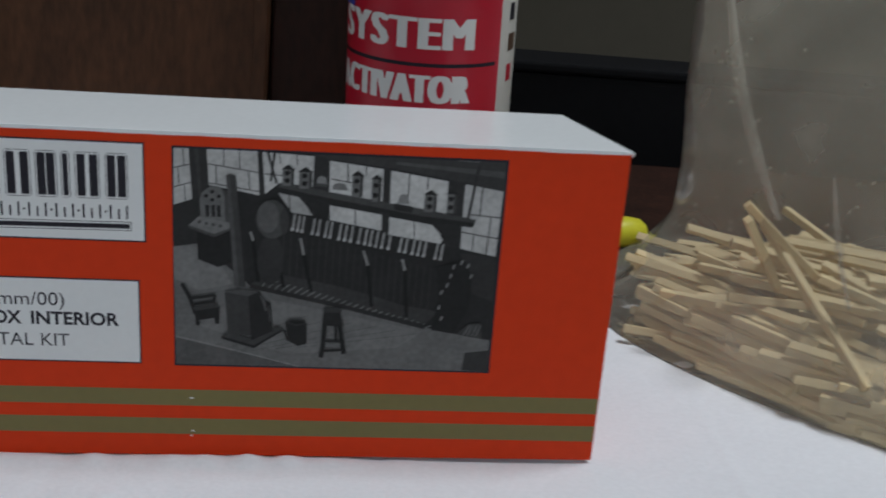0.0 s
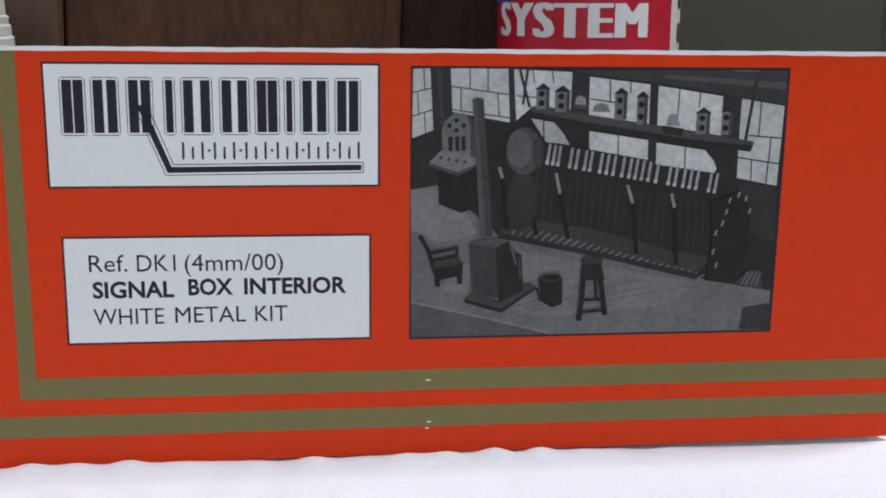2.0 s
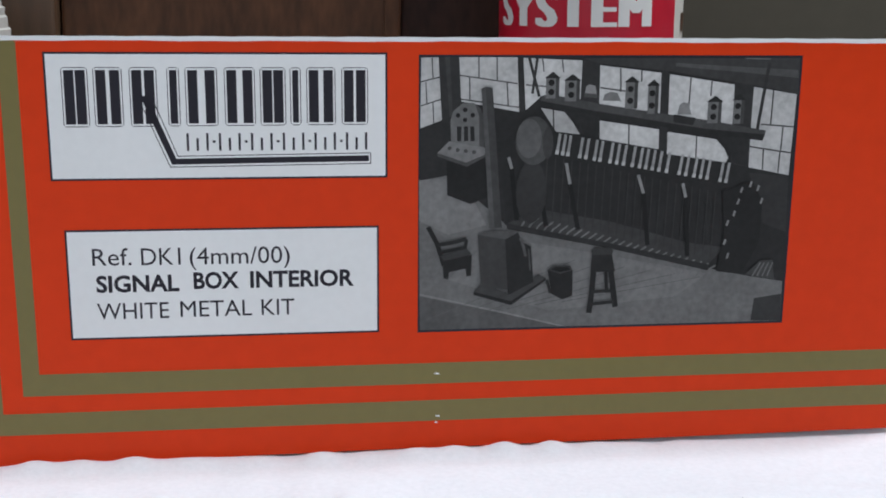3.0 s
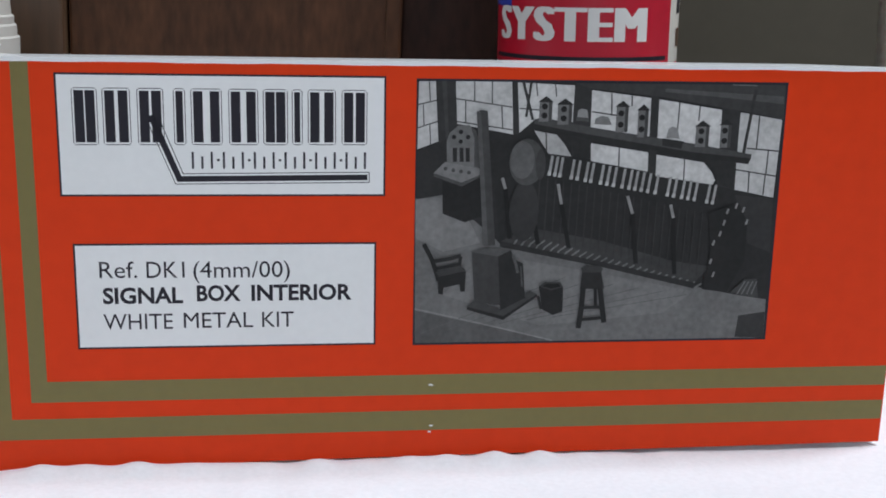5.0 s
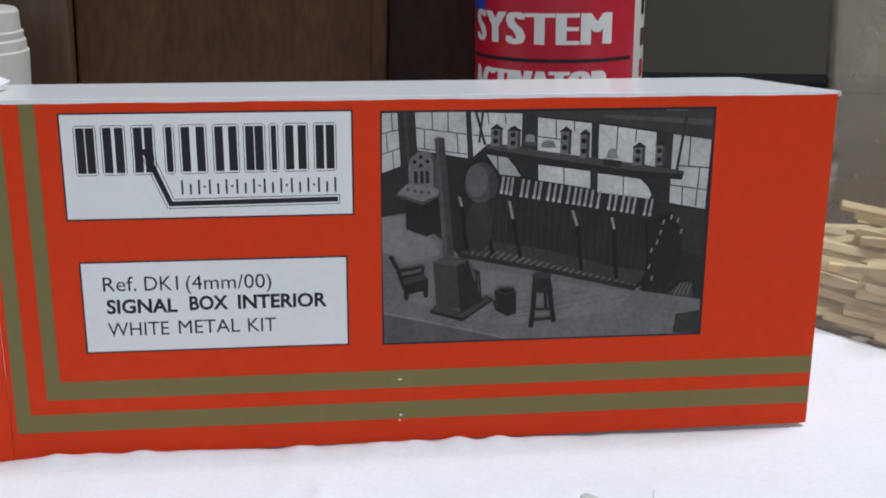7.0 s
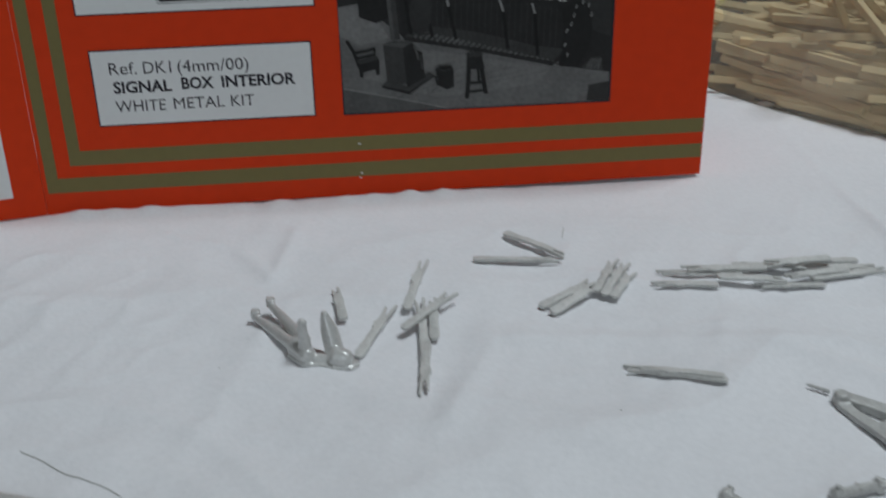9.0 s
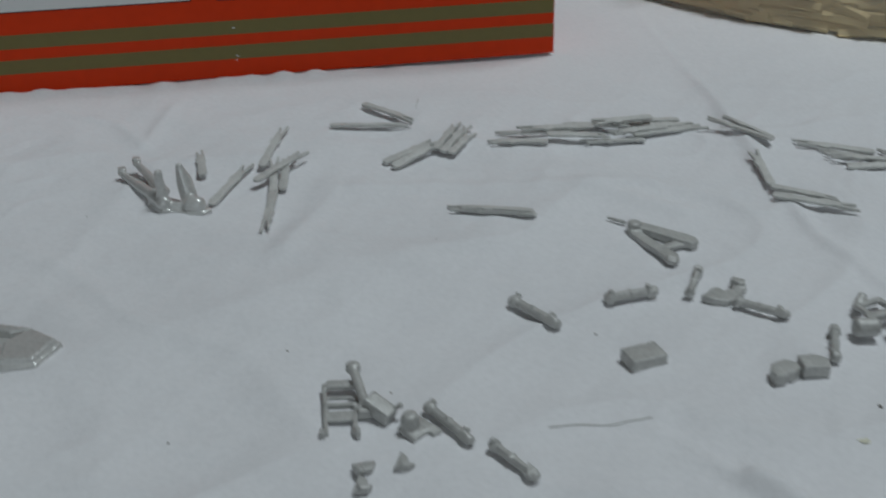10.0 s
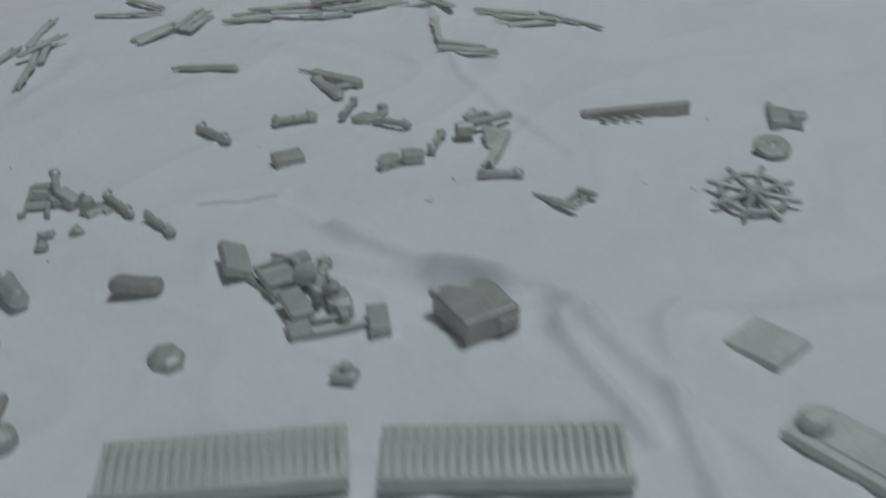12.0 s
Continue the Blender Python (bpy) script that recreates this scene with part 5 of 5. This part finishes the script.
lathe(bm, [(2.6, 0), (3.2, 0.8), (3.0, 2.6), (1.6, 3.6)], 16)
casting("button_casting", bm, 2.6, -34.6, "small rounded cast metal button", seed=50.0)
ingot("block_casting", 22.0, 4.8, 9.8, 4.4, 2.6, -20, "heavy grey cast metal bar with chamfered edges", 26.0, rx=-12, lift=0.7, mat=METAL_DARK, bevel=0.9)

# heap of frames and plates
ingot("plate_casting", 40.0, 9.4, 6.4, 10.4, 2.4, 11, "thick cast metal plate propped on its edge", 27.0, rx=10, ry=26, lift=1.5, size=0.84)
bm = bmesh.new()
block(bm, -5.4, -4.4, -5.2, 5.2, 0.6, 2.6, bevel=0.3)
block(bm, 4.4, 5.4, -5.2, 5.2, 0.4, 2.4, bevel=0.3)
block(bm, -5, 5, 4.2, 5.2, 0.6, 2.4, bevel=0.3)
block(bm, -5, 5, -5.2, -4.0, 0.6, 2.4, bevel=0.3)
block(bm, -4.2, 4.2, -4, 4, 0.3, 0.9)
block(bm, 3.6, 8.6, 1.6, 5.4, 1.2, 2.6, bevel=0.4)
casting("frame_casting", bm, 48.8, 3.0, "square cast metal frame with a recessed floor", turn=18, seed=28.0, lift=1.0, size=0.78)
bm = bmesh.new()
block(bm, -7, 7, -0.8, 0.8, 0, 1.8, bevel=0.3)
block(bm, 5.4, 7.6, -1.4, 1.4, 0, 2.8, bevel=0.3)
casting("rail_casting", bm, 45.0, 1.4, "cast metal rail with a square end", turn=-60, seed=29.0, size=0.74)
bm = bmesh.new()
lathe(bm, [(2.0, -2.8), (2.5, -2.4), (3.0, 2.4), (2.9, 2.8), (2.2, 2.8), (2.0, 2.0)], 20, Matrix.Rotation(radians(90), 4, "Y"))
casting("cup_casting", bm, 53.4, 0.6, "small cast metal cup lying on its side", turn=-14, lift=2.4, seed=30.0, size=0.84)
ingot("plate_casting", 50.6, -8.4, 5.6, 11.6, 2.2, 14, "flat rectangular cast metal plate on a frame", 31.0, lift=1.6, size=0.78)
bm = bmesh.new()
block(bm, -3.0, 3.0, -3.0, 3.0, 0, 2.2, bevel=0.3)
lathe(bm, [(1.1, 2.0), (1.8, 2.7), (2.1, 3.7), (1.8, 4.9), (0.9, 5.5), (0.7, 6.3)], 18, Matrix.Translation((-0.8, 1.0, 0)))
block(bm, -1.5, 2.4, -5.4, -2.6, 0.4, 1.8, bevel=0.3)
casting("kettle_casting", bm, 58.2, -6.6, "cast metal block carrying a round ball", turn=12, lift=0.4, seed=32.0, size=0.76)
bm = bmesh.new()
block(bm, 0, 13.0, -0.55, 0.55, 0, 1.1, bevel=0.2)
block(bm, 1, 11.5, 3.6, 4.5, 0, 1.0, bevel=0.2)
block(bm, -2.0, 2.6, -0.6, 4.6, 0, 1.8, bevel=0.3)
block(bm, 8.4, 10.0, 1.2, 5.0, 0.4, 2.2, bevel=0.3)
casting("frame_casting", bm, 50.6, -16.4, "cast metal frame with two long rails", turn=8, seed=33.0, size=0.94)
ingot("plate_casting", 64.6, -15.2, 4.6, 9.4, 2.4, -2, "small upright cast metal plate with a boss", 34.0, size=0.84)
bm = bmesh.new()
tube(bm, (0, 0, 0.8), (2.4, -4.2, 2.4), 0.5, 0.7, 8)
casting("pin_casting", bm, 47.6, 11.4, "thin bent cast metal pin", seed=35.0)

# big stove block with a broken top
bm = bmesh.new()
slab(bm, [(-5.6, 6.2), (-6.0, -6.8), (5.6, -6.6), (6.2, 2.3), (5.0, 5.2), (3.6, 5.6), (2.4, 4.6), (1.6, 3.4), (0.7, 3.4), (-0.2, 4.6), (-1.2, 6.2), (-2.6, 6.7)], 0, 5.4, bevel=0.5)
stove = casting("stove_casting", bm, 81.2, -18.2, "large hollow-topped cast metal stove block", turn=20, rough=0.08, seed=36.0, mat=METAL_DARK, size=0.94)
bm = bmesh.new()
block(bm, 1.0, 5.0, -7.0, -6.0, 0.9, 3.8, bevel=0.3)
molten(part("door", bm, METAL_DARK, stove, smooth=True))
bm = bmesh.new()
tube(bm, (-4.8, 5.9, 4.2), (-3.6, 6.2, 4.6), 1.1, 1.0)
molten(part("flue", bm, METAL, stove, "rounded stub of the flue", smooth=True))


# lever floor plates with raised ribs
def floor_plate(x, y, turn, seed):
    bm = bmesh.new()
    block(bm, -18.6, 18.6, -6.6, 6.6, 0, 1.3, bevel=0.25)
    block(bm, -18.6, 18.6, -7.0, -6.2, 0, 2.8, bevel=0.25)
    for v in bm.verts:
        if v.co.z > 1.2:
            v.co.z += 0.9 * (1 - (v.co.y / 6.6) ** 2)
    base = casting("floor_plate", bm, x, y, "ribbed cast metal lever floor plate", "floor plate", "lever floor plates", turn=turn, rough=0.08, seed=seed, fuse=0.0, mat=METAL_PALE, lift=0.9)
    shared = None
    for k in range(23):
        if shared is None:
            bm = bmesh.new()
            # a rib arched over the plate
            prof = [(-6.2 + 12.4 * j / 6, 1.05 + 1.15 * (1 - ((-6.2 + 12.4 * j / 6) / 6.6) ** 2)) for j in range(7)]
            slab(bm, prof + [(py, pz - 0.75) for py, pz in prof[::-1]], -0.42, 0.42, bevel=0.1, m=Matrix(((0, 0, 1, 0), (1, 0, 0, 0), (0, 1, 0, 0), (0, 0, 0, 1))))
            lumpy(bm, 0.1, 2.0, seed)
            rib = part("rib", bm, METAL_PALE, base, smooth=True)
            shared = rib.data
        else:
            rib = new("rib", shared)
            rib.parent = base
        rib.location = ((-17.6 + k * 1.6) * MM, 0, 0.35 * MM)
    return base


floor_plate(36.8, -47.2, -5.4, 37.0)
floor_plate(78.2, -54.4, -11.0, 38.0)
ingot("plate_casting", 127.6, -36.6, 10.2, 11.0, 1.5, 33, "flat square cast metal plate lying alone", 39.0, taper=0.97, mat=METAL_PALE)
bm = bmesh.new()
slab(bm, [(-5, 15), (-5.5, -22), (5.5, -22), (5, 13), (3, 15.5)], 0, 2.0, bevel=0.4)
lathe(bm, [(2.6, 1.8), (2.7, 3.4), (2.0, 4.4)], 18, Matrix.Translation((-0.6, 12, 0)))
slab(bm, [(-3.4, 9), (-3.4, -20), (3.4, -20), (3.4, 8)], 1.9, 2.5, bevel=0.2)
casting("long_plate", bm, 132.0, -68.6, "long flat cast metal plate with a knob at one end", turn=31, seed=40.0, mat=METAL_PALE)

# spoked wheel
wheel = empty("spoked_wheel", at(146.2, 12.2, ground(146.2, 12.2) + 0.6, 7), "cast metal wheel with spokes running past the rim", "wheel")
bm = bmesh.new()
n = 36
for k in range(n):
    a, b = 2 * math.pi * k / n, 2 * math.pi * (k + 1) / n
    tube(bm, (6.6 * math.cos(a), 6.6 * math.sin(a), 1.2), (6.6 * math.cos(b), 6.6 * math.sin(b), 1.2), 0.75, 0.75, 8)
molten(part("rim", bm, METAL, wheel, smooth=True), 0.22)
bm = bmesh.new()
lathe(bm, [(1.7, 0.2), (1.8, 2.2), (1.2, 2.7)], 16)
part("hub", bm, METAL, wheel, smooth=True)
for k in range(8):
    a = math.pi * k / 4 + 0.2
    bm = bmesh.new()
    tube(bm, (0.5 * math.cos(a), 0.5 * math.sin(a), 1.4), (9.4 * math.cos(a), 9.4 * math.sin(a), 1.2 + 0.5 * (k % 2)), 0.75, 0.6, 8)
    lumpy(bm, 0.1, 2.0, k)
    part("spoke", bm, METAL, wheel, smooth=True)
bm = bmesh.new()
lathe(bm, [(3.7, 0), (4.1, 0.4), (4.1, 1.1), (3.8, 1.4), (1.0, 1.4), (0.8, 1.7)], 28)
casting("disc_casting", bm, 158.6, 30.8, "round dull cast metal disc", rx=10, lift=0.6, seed=42.0, mat=METAL_DARK)
bm = bmesh.new()
slab(bm, [(-3.8, -4.4), (3.0, -4.8), (4.0, -1.0), (3.0, 1.2), (1.0, 2.0), (-1.6, 4.0), (-4.0, 4.2)], 0, 2.0, bevel=0.4)
block(bm, -4.0, -2.6, 2.6, 7.0, 0.5, 1.8, bevel=0.3)
block(bm, 0.5, 3.8, -4.8, -1.6, 2.2, 3.6, bevel=0.3)
casting("plate_casting", bm, 168.4, 44.6, "irregular cast metal plate with a spur", turn=-18, seed=43.0)
bm = bmesh.new()
lathe(bm, [(4.0, 0), (4.3, 0.6), (3.6, 2.0), (2.0, 2.6)], 7, Matrix.Diagonal((1.0, 1.2, 1, 1)))
casting("hexagonal_casting", bm, 27.8, -17.6, "low six-sided cast metal piece", turn=16, seed=44.0, size=0.8)
bm = bmesh.new()
block(bm, -2.8, 2.8, -2.0, 2.0, 0, 2.2, bevel=0.4)
lathe(bm, [(1.6, 2.0), (1.4, 3.4), (0.8, 3.8)], 12, Matrix.Translation((0.4, 0.6, 0)))
casting("knobbed_block", bm, 57.0, -29.0, "small lumpy cast metal block", turn=-24, seed=45.0, size=0.8)

# long chamfered casting: a trough with raised rims and an upturned end
bm = bmesh.new()
slab(bm, [(-24, 6.0), (-24, -5.6), (13, -5.8), (18, -4.0), (19.4, 3.2), (13, 5.8)], 0, 1.9, bevel=0.6)
slab(bm, [(12, -5.2), (17.4, -3.6), (18.6, 2.8), (12.4, 5.2), (10, 0)], 1.5, 2.9, bevel=0.5)
tube(bm, (-20, 0.2, 1.8), (6, 0.2, 1.9), 1.1, 0.9, 10)
hood = casting("hood_casting", bm, -66.2, 71.2, "long shiny cast metal hood with chamfered edges", turn=-18, seed=46.0, mat=METAL_SHINY)
for side in (-1, 1):
    bm = bmesh.new()
    slab(bm, [(-24, side * 5.4), (-24, side * 3.0), (10, side * 2.6), (13.5, side * 4.8)], 1.5, 3.2, bevel=0.5)
    molten(part("rim", bm, METAL_SHINY, hood, smooth=True))
for k in range(4):
    bm = bmesh.new()
    tube(bm, (-18 + 7 * k, -5.2, 0.6), (-16 + 7 * k, -6.8 - 0.4 * (k % 2), 0.5), 0.9, 0.6, 8)
    part("flash", bm, METAL_SHINY, hood, "ragged tab of casting flash", smooth=True)

# specks, hairs and stains on the cloth
rs = random.Random(3)
for x, y, r in ((87.6, 34.0, 0.6), (127.0, 24.0, 0.35), (136.0, 19.0, 0.5), (-27.0, 41.0, 0.35), (4.2, 21.0, 0.35), (9.0, 50.0, 0.25), (-8.0, 63.0, 0.3), (-14.0, 10.0, 0.35), (47.2, 62.0, 0.3), (-50, 120, 0.2), (22.6, 97.0, 0.2), (152, 52, 0.4)):
    bm = bmesh.new()
    lathe(bm, [(0.3, 0), (1, 0.2), (0.8, 0.7), (0.3, 0.9)], 7, Matrix.Diagonal((r * rs.uniform(0.5, 1.2), r * 0.6, r * 0.5, 1)))
    ob = part("speck", bm, FLUFF)
    ob.matrix_basis = at(x, y, ground(x, y), 0, 0, rs.uniform(0, 180))
    tagged(ob, "tiny dark speck on the white cloth", "speck", "specks on the cloth")
# small yellow stain with a pale smear beside it
bm = bmesh.new()
slab(bm, [(0.9 * math.cos(a * 0.785) * (1 + 0.25 * math.sin(a * 2.1)), 0.8 * math.sin(a * 0.785)) for a in range(8)], 0.02, 0.10)
ob = part("stain", bm, STAIN)
ob.matrix_basis = at(81.0, 26.0, ground(81.0, 26.0))
tagged(ob, "small yellow stain on the white cloth", "stain")
for x, y, turn, n in ((26.2, 168, 70, 5), (33, 36.2, 1, 17), (-82, 96, -36, 23)):
    c, d = math.cos(radians(turn)), math.sin(radians(turn))
    line = []
    for k in range(n + 1):
        w = 0.35 * math.sin(k * 0.4)
        px, py = c * k - d * w, d * k + c * w
        line.append((px, py, ground(x + px, y + py) - ground(x, y) + 0.12))
    bm = bmesh.new()
    for p, q in zip(line, line[1:]):
        tube(bm, p, q, 0.09, 0.09, 5)
    ob = part("loose_thread", bm, THREAD)
    ob.matrix_basis = at(x, y, ground(x, y))
    tagged(ob, "fine loose thread lying on the cloth", "thread")
